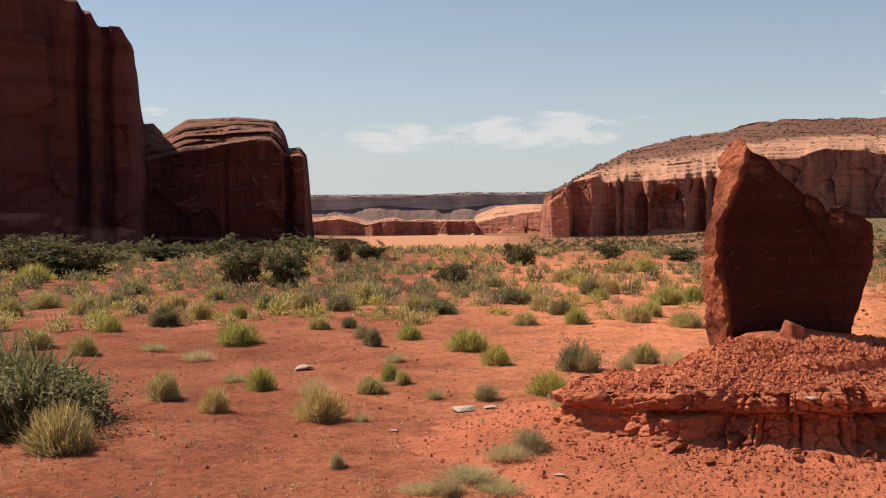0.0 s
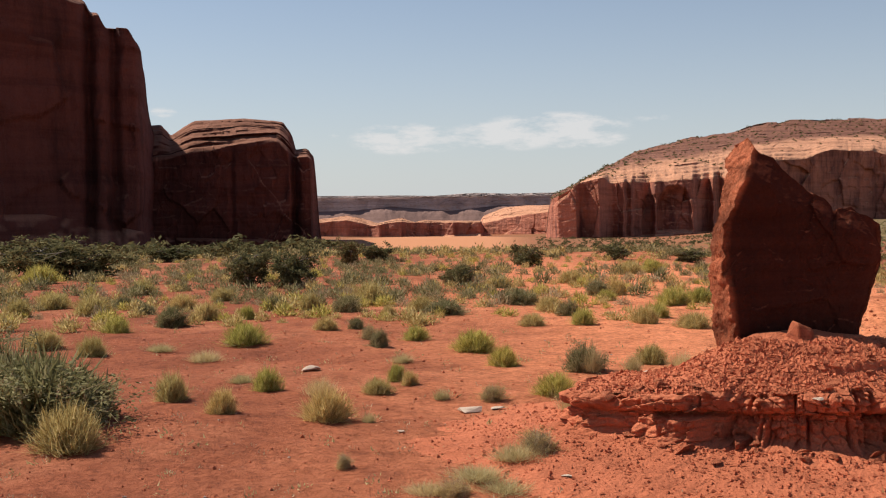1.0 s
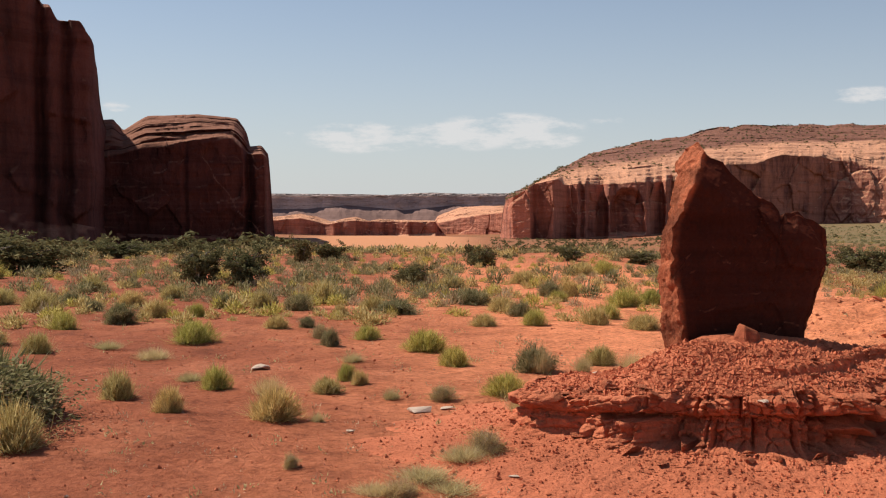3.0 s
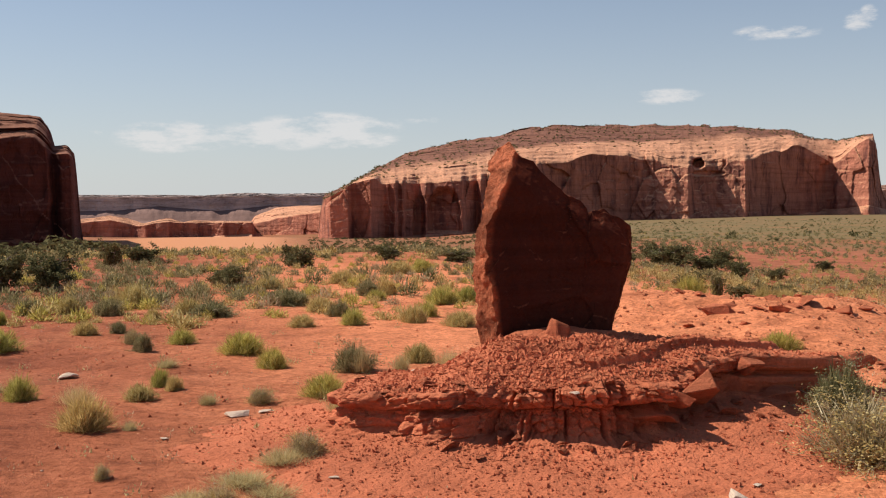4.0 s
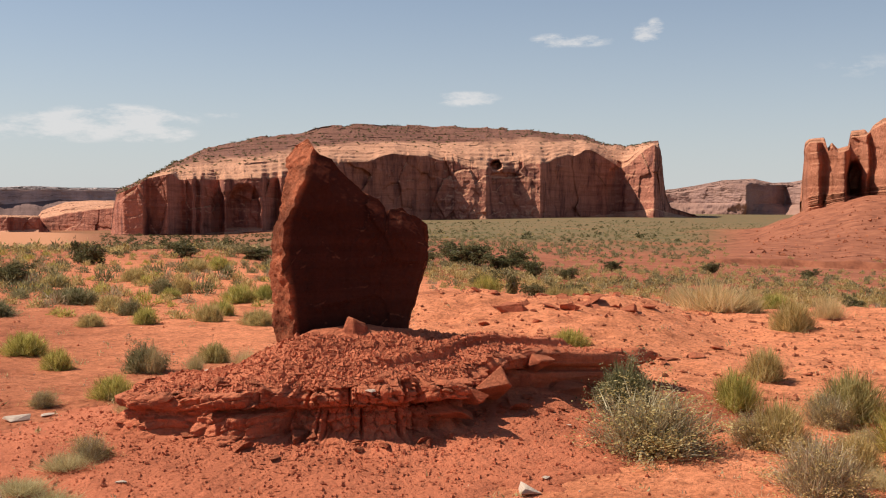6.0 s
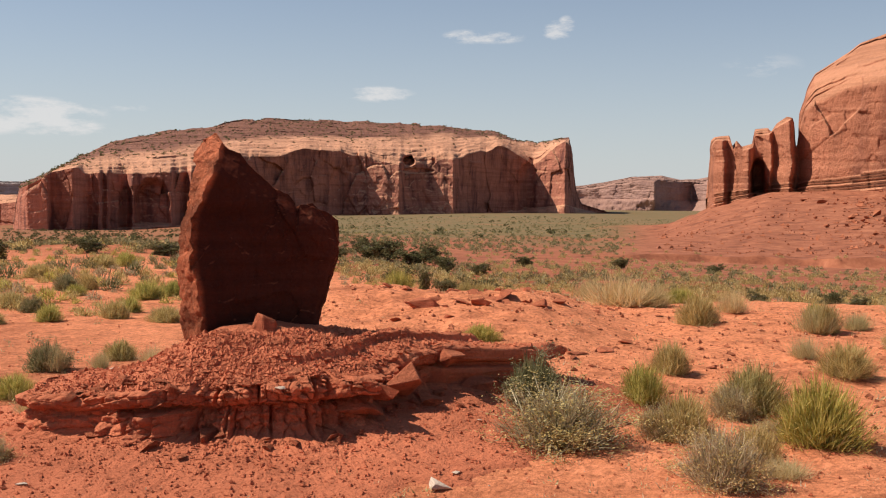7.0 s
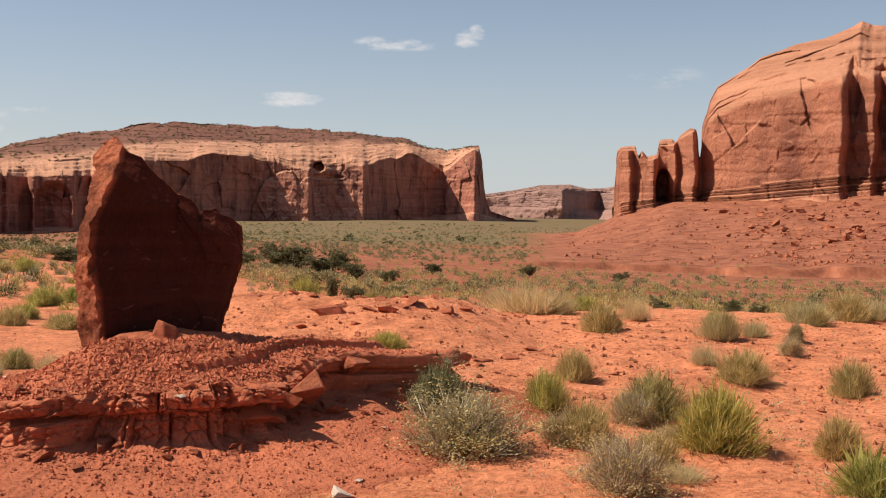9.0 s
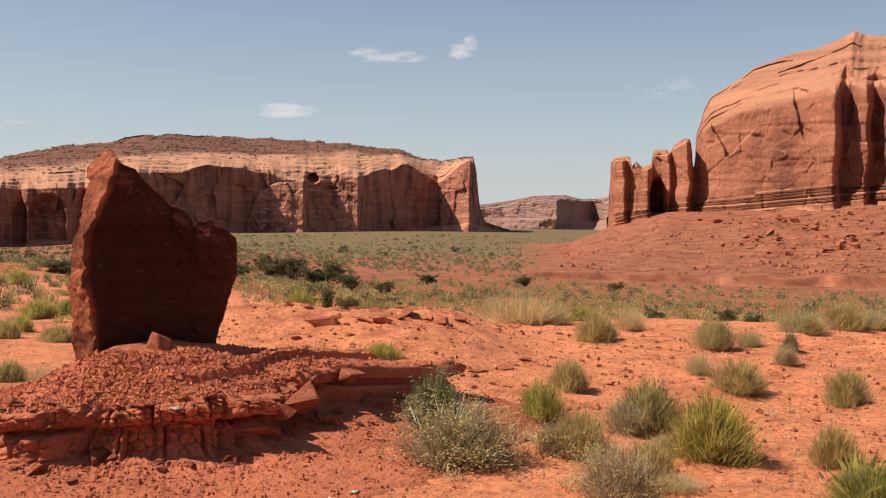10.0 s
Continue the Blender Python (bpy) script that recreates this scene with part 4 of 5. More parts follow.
def set_stone(name, me, x, y, z, size, turn, label, tilt=0.0, tall=1.0, group=""):
    ob = new(name, me)
    ob.matrix_world = pose(x, y, z, tilt, 0, turn) @ Matrix.Diagonal((size, size, size * tall, 1))
    return tagged(ob, label, "rock", group)


def surface(x, y):
    """Height of the ground, or of the mound where it lies above."""
    far = (MOUND_V[..., 0] - x) ** 2 + (MOUND_V[..., 1] - y) ** 2
    i = np.argmin(far)
    z = float(ground(x, y))
    return max(z, float(MOUND_V.reshape(-1, 3)[i, 2])) if far.ravel()[i] < 0.01 else z


def mound_point(X, Y):
    wx, wy = to_world(MOUND, X, Y)
    i = np.argmin((MOUND_V[..., 0] - wx) ** 2 + (MOUND_V[..., 1] - wy) ** 2)
    p = MOUND_V.reshape(-1, 3)[i]
    return wx, wy, p[2]


# a peaked stone before the fin
PEAK = stone_mesh("peaked_stone", 47, LEDGE, 1.1)
for v in PEAK.vertices:
    k = 1.0 - 0.55 * (v.co.z + 0.4)
    v.co.x, v.co.y = v.co.x * k + 0.12 * (v.co.z + 0.4), v.co.y * k
x, y, z = mound_point(0.02, -0.13)
set_stone("rock", PEAK, x, y, z + 0.05, 0.22, 150, "small peaked red stone lying before the fin", 10, 1.3)
rnd = random.Random(5)
LEDGE_LABELS = "broken red stone lying on the ledge mound"
for i in range(80):
    a = rnd.uniform(-1.25, 1.35)
    rad = rnd.choice((rnd.uniform(0.95, 1.35), rnd.uniform(0.55, 0.95), rnd.uniform(0.9, 1.1)))
    X, Y = rad * math.sin(a) * 1.15, -rad * math.cos(a)
    x, y, z = mound_point(X, Y)
    size = rnd.uniform(0.03, 0.12) * (1.25 if rad > 0.9 else 0.6)
    set_stone("rock", STONES[i % 6], x, y, z + size * 0.12, size, rnd.uniform(0, 360), LEDGE_LABELS, rnd.uniform(-15, 15), rnd.uniform(0.6, 1), "stones on the mound")
# broken blocks that line the ledge
for X, Y, size, turn, tilt in [(0.66, -0.72, 0.36, 10, 6), (0.25, -0.8, 0.26, -14, 4), (0.9, -0.5, 0.42, 30, -8), (1.12, -0.25, 0.36, 70, 8), (1.35, -0.08, 0.3, 100, 8), (1.65, 0.0, 0.42, 8, 6), (1.98, 0.12, 0.46, -20, 8),
                               (2.2, 0.35, 0.3, 50, 8), (-0.75, -0.72, 0.26, 20, 5), (-1.25, -0.55, 0.28, -10, 6), (-0.3, -0.86, 0.24, 60, 4), (0.95, 0.3, 0.24, -15, 12), (1.25, 0.36, 0.22, 15, 10), (0.45, -1.02, 0.22, 40, 10), (0.05, -1.04, 0.18, 80, 4),
                               (0.8, -0.85, 0.2, 120, 10), (-1.0, -0.85, 0.16, 30, 8)]:
    x, y, z = mound_point(X, Y)
    set_stone("rock_block", STONES[(round(turn) // 10) % 6], x, y, z - size * 0.1, size, turn, "broken red rock block lying along the ledge", tilt, 0.85, "blocks of the ledge")


def scatter_chips(name, label, places, sizes, material, seed):
    """Many small broken stones in one mesh."""
    rng = np.random.default_rng(seed)
    octa = np.array([(1, 0, 0), (-0.4, 0.9, 0), (-0.5, -0.8, 0), (0.1, 0, 0.7), (0, 0.1, -0.6)], float)
    tri = np.array([(0, 1, 3), (1, 2, 3), (2, 0, 3), (1, 0, 4), (2, 1, 4), (0, 2, 4)])
    n = len(places)
    base = octa[None] * rng.uniform(0.5, 1.2, (n, 5, 1)) * np.asarray(sizes)[:, None, None] * 0.6
    turn = rng.uniform(0, 2 * np.pi, n)
    c, s_ = np.cos(turn)[:, None], np.sin(turn)[:, None]
    V = np.stack([base[..., 0] * c - base[..., 1] * s_, base[..., 0] * s_ + base[..., 1] * c, base[..., 2]], -1) + np.asarray(places)[:, None]
    F = (tri[None] + 5 * np.arange(n)[:, None, None]).reshape(-1, 3)
    return tagged(new(name, mesh_of(name, V, F, material, False)), label, "gravel", kind="stuff")


rng = np.random.default_rng(3)
top = MOUND_V[15:90].reshape(-1, 3)
side = MOUND_V[200:].reshape(-1, 3)
picks = np.concatenate([top[rng.integers(0, len(top), 12000)], side[rng.integers(0, len(side), 8000)]])
picks = picks + np.array([0, 0, 0.004])
scatter_chips("gravel", "loose broken red stone chips covering the mound", picks, (0.008 + 0.045 * rng.random(len(picks)) ** 5 + 0.006 * rng.random(len(picks))) * np.where(np.arange(len(picks)) < 12000, 1.1, 0.75), LEDGE, 4)
r = 3.5 + 26 * rng.random(17000) ** 1.7
az = np.radians(rng.uniform(-30, 60, 17000))
px, py = r * np.sin(az), r * np.cos(az)
scatter_chips("gravel", "loose red gravel strewn over the desert soil", np.stack([px, py, ground(px, py) + 0.004], -1), 0.008 + 0.035 * rng.random(17000) ** 5, LEDGE, 6)
r, az = r[:1100] * 0.9, np.radians(rng.uniform(-30, 60, 1100))
px, py = r * np.sin(az), r * np.cos(az)
scatter_chips("gravel", "scattered pale stone chips on the red soil", np.stack([px, py, ground(px, py) + 0.004], -1), 0.007 + 0.022 * rng.random(1100) ** 4, PALE_STONE, 8)

r, az = 7.5 + 12 * rng.random(5000), np.radians(rng.uniform(17, 60, 5000))
px, py = r * np.sin(az), r * np.cos(az)
scatter_chips("gravel", "darker broken stones strewn over the rugged rise", np.stack([px, py, ground(px, py) + 0.006], -1), 0.015 + 0.08 * rng.random(5000) ** 6, TALUS, 9)

# pale stones: x, y, size, tallness, turn
for i, (x, y, size, tall, turn) in enumerate([(-1.46, 11.26, 0.23, 0.9, 10), (0.17, 8.98, 0.22, 0.5, 20), (-0.39, 8.18, 0.09, 0.4, 0), (1.54, 8.73, 0.1, 0.5, 30), (2.24, 6.72, 0.09, 0.5, 20), (0.68, 6.66, 0.09, 0.5, 60), (0.36, 9.12, 0.15, 0.5, 5), (2.85, 5.72, 0.19, 0.7, 80), (3.57, 6.6, 0.05, 0.4, 0), (3.02, 5.84, 0.07, 0.5, 30), (6.02, 7.71, 0.05, 0.5, 0)]):
    set_stone("pale_stone", PALES[i % 3], x, y, surface(x, y) + size * 0.08, size, turn, "pale cream stone lying on red soil", 0, tall, "pale stones")
# the low cairn and slabs on the rise behind the mound
for i, (x, y, size, lift) in enumerate([(5.96, 12.46, 0.42, 0), (20.25, 40.41, 0.69, 0.05), (6.5, 12.57, 0.28, 0), (6.94, 13.04, 0.26, 0), (12.14, 21.68, 0.28, 0.12), (11.24, 20.12, 0.35, 0.05), (7.21, 12.8, 0.33, 0.02), (7.17, 12.58, 0.44, 0), (6.97, 12.72, 0.3, 0), (7.51, 12.48, 0.37, 0), (7.99, 12.62, 0.3, 0), (6.24, 12.9, 0.29, 0.02), (6.64, 12.33, 0.28, 0), (7.37, 12.59, 0.22, 0)]):
    set_stone("rock", STONES[i % 6], x, y, float(ground(x, y)) + lift, size, 40 * i, "red stone of a low rubble pile", 5 * (i % 3), 0.7, "rubble pile")
p_r, p_a = 160 + 215 * rng.random(5000), np.radians(np.where(rng.random(5000) < 0.5, rng.normal(49, 2.5, 5000), rng.uniform(37, 60, 5000)))
px, py = p_r * np.sin(p_a), p_r * np.cos(p_a)
scatter_chips("rubble", "broken red rubble strewn over the talus slope", np.stack([px, py, ground(px, py) + 0.05], -1), 0.15 + 1.2 * rng.random(5000) ** 7, TALUS, 14)
# stones on the rugged rise behind the mound
rnd = random.Random(31)
for i in range(90):
    p = bearing(rnd.uniform(20, 40)) * rnd.uniform(10.5, 19)
    size = rnd.uniform(0.05, 0.13) if i > 24 else rnd.uniform(0.13, 0.34)
    set_stone("rock", STONES[i % 6], p.x, p.y, float(ground(p.x, p.y)) + size * 0.08, size, rnd.uniform(0, 360), "red stone lying on rugged soil", rnd.uniform(-20, 20), 0.6, "stones on the rise")
# fallen blocks on the apron of the near butte
rnd = random.Random(12)
for i in range(130):
    a, d = rnd.uniform(41, 57), rnd.uniform(190, 375)
    if i < 80:
        a, d = rnd.gauss(49, 2.6), rnd.uniform(215, 350)
    p = bearing(a) * d
    size = rnd.uniform(0.8, 2.6) * (1.2 if i < 60 else 0.6)
    ob = set_stone("boulder", BLOCKS[i % 6], p.x, p.y, float(ground(p.x, p.y)) + size * 0.2, size, rnd.uniform(0, 360), "angular red boulder fallen on the talus slope", rnd.uniform(-25, 25), 0.8, "fallen boulders")


# ---- plants ----
def blades(rng, n, spread, wide, lo=0.55, root=0.1, curve=0.25, power=0.5, plain=False):
    """Thin two-piece blades out of one root, in a dome of unit width and height."""
    a, t = rng.uniform(0, 2 * np.pi, n), np.radians(spread) * rng.random(n) ** power
    length = rng.uniform(lo, 1.0, n)
    d = np.stack([np.sin(t) * np.cos(a) * 0.56, np.sin(t) * np.sin(a) * 0.56, np.cos(t)], -1) * length[:, None]
    p0 = np.stack([rng.normal(0, root, n), rng.normal(0, root, n), np.zeros(n) - 0.02], -1) + d * np.array([0.15, 0.15, 0.0])
    side = np.stack([-np.sin(a + rng.normal(0, 1.2, n)), np.cos(a + rng.normal(0, 1.2, n)), rng.normal(0, 0.2, n)], -1) * wide
    mid = p0 + d * 0.55 + np.array([0, 0, 1]) * curve * 0.25 * length[:, None]
    tip = p0 + d + rng.normal(0, 0.04, (n, 3))
    if plain:
        V = np.stack([p0 + d * 0.15 - side * 0.7, p0 + d * 0.15 + side * 0.7, tip], 1)
        return V.reshape(-1, 3), np.arange(3 * n).reshape(-1, 3)
    V = np.stack([p0 - side * 0.5, p0 + side * 0.5, mid - side * 0.6, mid + side * 0.6, tip], 1)
    F = np.array([(0, 1, 3), (0, 3, 2), (2, 3, 4)])[None] + 5 * np.arange(n)[:, None, None]
    return V.reshape(-1, 3), F.reshape(-1, 3)


def dome(rng, n, wide, size=0.22, low=0.0):
    """Short sprigs all through a rounded crown of unit width and height, splayed outwards."""
    a, t, q = rng.uniform(0, 2 * np.pi, n), np.arccos(rng.uniform(low, 1, n)), rng.random(n) ** 0.38
    lobe = 0.82 + 0.2 * np.sin(3 * a + rng.uniform(0, 6)) * np.sin(t) + 0.14 * np.sin(7 * a + rng.uniform(0, 6)) + 0.1 * np.sin(9 * t + 4 * a)
    out = np.stack([np.sin(t) * np.cos(a), np.sin(t) * np.sin(a), np.cos(t)], -1)
    p = out * (q * lobe)[:, None] * np.array([0.44, 0.44, 0.8])
    d = (out * 0.8 + np.array([0, 0, 0.45]) + rng.normal(0, 0.4, (n, 3))) * (size * rng.uniform(0.5, 1, n))[:, None] * np.array([0.6, 0.6, 1.0])
    side = np.cross(d, rng.normal(0, 1, (n, 3)))
    side = side / np.linalg.norm(side, axis=1)[:, None] * wide
    V = np.stack([p - side, p + side, p + d], 1)
    V[..., 2] = np.maximum(V[..., 2], -0.02)
    return V.reshape(-1, 3), np.arange(3 * n).reshape(-1, 3)


def leaves(rng, centres, per, radius, size):
    """Small leaf pieces round clump centres."""
    n = len(centres) * per
    c = np.repeat(centres, per, 0) + rng.normal(0, 1, (n, 3)) * radius
    u, w = rng.normal(0, 1, (n, 3)), rng.normal(0, 1, (n, 3))
    u /= np.linalg.norm(u, axis=1)[:, None]
    w = np.cross(u, w)
    w /= np.linalg.norm(w, axis=1)[:, None]
    k = size * rng.uniform(0.6, 1.3, n)[:, None]
    V = np.stack([c - u * k, c + w * k * 0.45, c + u * k, c - w * k * 0.45], 1)
    F = np.array([(0, 1, 2, 3)])[None] + 4 * np.arange(n)[:, None, None]
    return V.reshape(-1, 3), F.reshape(-1, 4)


def tube(path, radii, sides=6):
    path = np.asarray(path, float)
    V, F = [], []
    for i, (p, r) in enumerate(zip(path, radii)):
        d = path[min(i + 1, len(path) - 1)] - path[max(i - 1, 0)]
        d /= np.linalg.norm(d)
        u = np.cross(d, (0.3, 0.9, 0.1))
        u /= np.linalg.norm(u)
        w = np.cross(d, u)
        V += [p + r * (math.cos(2 * math.pi * k / sides) * u + math.sin(2 * math.pi * k / sides) * w) for k in range(sides)]
    for i in range(len(path) - 1):
        for k in range(sides):
            F.append((i * sides + k, i * sides + (k + 1) % sides, (i + 1) * sides + (k + 1) % sides, (i + 1) * sides + k))
    return V, F


def joined(pieces):
    V, F, o = [], [], 0
    for v, f in pieces:
        V += [tuple(p) for p in v]
        F += [tuple(int(i) + o for i in q) for q in f]
        o = len(V)
    return V, F


def limbs(rng, n, spread, r0, twigs, reach=0.9):
    """Crooked branching stems from one root."""
    out, ends = [], []
    for _ in range(n):
        a, t = rng.uniform(0, 2 * np.pi), np.radians(spread) * rng.random() ** 0.6
        d = np.array([np.sin(t) * np.cos(a) * 0.55, np.sin(t) * np.sin(a) * 0.55, np.cos(t)])
        L = rng.uniform(0.6, reach)
        p = [np.array([rng.normal(0, 0.04), rng.normal(0, 0.04), -0.03])]
        for k in range(4):
            p.append(p[-1] + d * L / 4 + rng.normal(0, 0.035, 3))
        out.append(tube(p, [r0, r0 * 0.8, r0 * 0.6, r0 * 0.45, r0 * 0.25], 4))
        for _ in range(twigs):
            i = rng.integers(2, 5)
            e = p[i] + rng.normal(0, 0.12, 3) + d * 0.08
            m = (p[i] + e) / 2 + rng.normal(0, 0.02, 3)
            out.append(tube([p[i], m, e], [r0 * 0.4, r0 * 0.32, r0 * 0.15], 3))
            ends.append(e)
        ends.append(p[-1])
    return out, np.array(ends)


def brush(kind, seed):
    """One shrub of unit width and height as a thing: stems with its foliage."""
    rng = np.random.default_rng(seed)
    if kind in ("green", "olive", "straw"):
        spread, n, wide, mat = {"green": (90, 800, 0.006, GREEN), "olive": (86, 800, 0.006, OLIVE), "straw": (70, 1300, 0.0075, STRAW)}[kind]
        V, F = blades(rng, n, spread, wide, 0.72 if kind == "green" else 0.55, 0.13, plain=True)
        if kind != "straw":
            V2, F2 = dome(rng, 6 * n, wide)
            V, F = np.concatenate([V, V2]), np.concatenate([F, F2 + len(V)])
        root = new("shrub" if kind != "straw" else "grass_tuft", mesh_of("stems", V, F, mat))
        if kind != "straw":
            V, F = blades(rng, 260, 92, 0.006, 0.3, 0.12, plain=True)
            part("dry_growth", mesh_of("dry_growth", V, F, STRAW), root)
    else:
        n, twigs, r0 = (34, 11, 0.007) if kind == "twig" else (20, 8, 0.012)
        pieces, ends = limbs(rng, n, 88, r0, twigs, 0.88)
        V, F = joined(pieces)
        root = new("shrub", mesh_of("stems", V, F, GREY))
        if kind == "twig":
            V, F = leaves(rng, ends, 18, 0.05, 0.015)
            part("foliage", mesh_of("foliage", V, F, OLIVE), root)
            V, F = dome(rng, 3000, 0.005, 0.24)
            part("dry_growth", mesh_of("dry_growth", V, F, GREY), root)
        else:
            V, F = leaves(rng, ends, 26, 0.05, 0.02)
            part("foliage", mesh_of("foliage", V, F, SAGE), root)
            V, F = dome(rng, 4200, 0.009, 0.22)
            part("green_growth", mesh_of("green_growth", V, F, SAGE), root)
    return root


WORDS = {"green": ("rounded green brush growing from red soil", "shrub"), "olive": ("olive-brown brush growing from red soil", "shrub"),
         "straw": ("pale dry grass tuft on red soil", "grass"), "twig": ("grey twiggy half-dry shrub on red soil", "shrub"),
         "sage": ("dark grey-green sagebrush on red soil", "shrub")}
KINDS = {}
for kind in WORDS:
    KINDS[kind] = [tagged(brush(kind, 100 + 7 * i), *WORDS[kind], "desert shrubs") for i in range(3)]
PLACES = {}


def plant_at(kind, x, y, wide, tall, i):
    m = pose(x, y, surface(x, y) - 0.01, 0, 0, 137.5 * i) @ Matrix.Diagonal((wide, wide, tall, 1))
    PLACES.setdefault(KINDS[kind][i % 3], []).append(m)


def set_out(places):
    """Copies of each unit thing at all its places but the first, which it takes itself."""
    for ob, ms in places.items():
        for m in ms[1:]:
            copy_thing(ob, m)
        ob.matrix_world = ms[0]


def plant_rows(kind, rows):
    """Rows of x, y, width, height."""
    for i, (x, y, wide, tall) in enumerate(rows):
        plant_at(kind, x, y, wide, tall, i)


plant_rows("green", [(-4.57, 15.17, 0.42, 0.3), (-3.19, 17.35, 0.33, 0.26), (-2.55, 13.68, 0.61, 0.33), (-1.67, 10.01, 0.31, 0.26), (-0.52, 10.47, 0.21, 0.2), (0.27, 12.83, 0.59, 0.3), (0.55, 11.64, 0.37, 0.26), (0.91, 9.68, 0.42, 0.24), (-0.44, 13.93, 0.38, 0.22), (1.8, 15.21, 0.39, 0.26), (3.83, 19.09, 0.7, 0.37), (4.36, 19.51, 0.57, 0.33), (3.07, 16.54, 0.46, 0.28), (-10.36, 28.07, 0.98, 0.57), (6.04, 33.48, 0.93, 0.49), (2.85, 20.44, 0.45, 0.25), (5.38, 7.23, 0.42, 0.36), (5.68, 5.64, 0.7, 0.53), (5.5, 4.18, 0.53, 0.31), (12.74, 16.16, 0.75, 0.34)])
plant_rows("green", [(5.76, 10.69, 0.47, 0.22), (8.1, 18.3, 0.72, 0.56), (11.84, 11.94, 0.37, 0.28)])
plant_rows("olive", [(-2.59, 7.46, 0.52, 0.38), (-4.04, 12.44, 0.39, 0.29), (-5.98, 18.47, 0.75, 0.39), (-3.83, 17.45, 0.49, 0.34), (-4.63, 19.1, 0.59, 0.33), (-1.71, 15.17, 0.4, 0.22), (-2.38, 9.4, 0.32, 0.3), (-1.81, 8.72, 0.28, 0.25), (-0.97, 8.53, 0.47, 0.29), (-0.66, 9.84, 0.32, 0.17), (-0.39, 10.23, 0.19, 0.16), (2.12, 11.78, 0.42, 0.25), (-4.98, 13.46, 0.55, 0.29), (-1.49, 20.15, 0.78, 0.5), (-2.41, 18.9, 0.46, 0.36), (-0.48, 18.36, 0.56, 0.29), (1.6, 18.04, 0.6, 0.3), (2.71, 15.46, 0.45, 0.32), (3.28, 15.01, 0.56, 0.26), (3.28, 21.91, 0.49, 0.37)])
plant_rows("olive", [(2.86, 26.15, 0.81, 0.38), (1.06, 24.57, 0.81, 0.33), (-7.14, 19.88, 0.7, 0.35), (-6.53, 23.51, 0.67, 0.38), (-4.37, 21.17, 0.55, 0.31), (-7.08, 18.14, 0.53, 0.37), (4.8, 30, 1, 0.44), (1.13, 15.41, 0.42, 0.22), (-0.97, 17.24, 0.32, 0.23), (9.66, 11.85, 0.67, 0.5), (6.69, 8.57, 0.44, 0.36), (6.16, 6.84, 0.66, 0.44), (4.94, 6.16, 0.48, 0.38), (4.9, 5.38, 0.36, 0.28), (8.24, 7.87, 0.63, 0.37), (10.92, 10.84, 0.47, 0.48), (8.73, 6.97, 0.47, 0.41), (6.3, 5.11, 0.4, 0.33), (15.54, 12.6, 0.88, 0.54), (13.21, 24.52, 0.98, 0.53)])
plant_rows("olive", [(9.3, 17.9, 0.6, 0.4), (13.2, 23.06, 0.73, 0.42), (14.15, 12.06, 0.41, 0.35)])
plant_rows("straw", [(-1.99, 10.48, 0.26, 0.13), (-1.16, 9.75, 0.32, 0.22), (-0.09, 9.55, 0.16, 0.15), (-0.64, 8.51, 0.13, 0.12), (1.41, 11.15, 0.25, 0.35), (2.36, 11.32, 0.3, 0.27), (1.83, 11.18, 0.2, 0.25), (-3.41, 12.94, 0.37, 0.13), (8.85, 9.05, 0.35, 0.37), (10.83, 10.9, 0.59, 0.52), (11.2, 15.75, 1.42, 0.75), (11.41, 13.2, 0.52, 0.49), (14.2, 12.33, 0.89, 0.5), (16.11, 12.42, 0.67, 0.52), (25.47, 38.3, 1.26, 1.03), (11.7, 15.5, 0.57, 0.6), (11.64, 10.98, 0.44, 0.36), (4.81, 5.05, 0.34, 0.16), (-0.14, 6.39, 0.32, 0.09), (0.14, 6.69, 0.4, 0.11)])
plant_rows("straw", [(0.4, 7.1, 0.35, 0.14), (0.3, 6.48, 0.39, 0.09), (0.97, 9.6, 0.26, 0.11), (-0.53, 11.92, 0.26, 0.15), (-2.7, 12.11, 0.41, 0.18), (0.92, 8.51, 0.23, 0.19)])
plant_rows("twig", [(0.35, 9.53, 0.25, 0.16), (-0.69, 7.04, 0.12, 0.11), (-1.05, 14.13, 0.25, 0.22), (4.02, 6.29, 0.98, 0.47), (4.86, 6.25, 0.48, 0.27), (5.81, 6.7, 0.39, 0.3), (4.29, 4.98, 0.58, 0.4), (10.05, 8.91, 0.33, 0.26), (5.44, 5.85, 0.26, 0.18), (0.56, 7.24, 0.28, 0.18), (0, 6.35, 0.24, 0.12)])
plant_rows("sage", [(-3.11, 8.3, 1.29, 0.67), (-3.62, 9, 0.91, 0.68), (-2.89, 8.73, 0.5, 0.39), (-4.11, 16.28, 0.53, 0.36), (1.35, 11.27, 0.45, 0.33), (-0.86, 13.27, 0.25, 0.25), (-1.76, 18.65, 0.58, 0.33), (-2.98, 18.82, 0.46, 0.3), (-0.1, 17.62, 0.73, 0.28), (1.18, 19.44, 0.75, 0.33), (1.8, 16.89, 0.41, 0.27), (2.86, 21.69, 0.53, 0.34), (0.19, 25.98, 0.86, 0.44), (-5.85, 19.79, 0.45, 0.28), (-5.05, 18.34, 0.38, 0.21), (-1.3, 15.31, 0.25, 0.19), (4.23, 6.98, 0.49, 0.41), (11.68, 10.28, 0.24, 0.29)])
set_out(PLACES)

mesa_bushes()

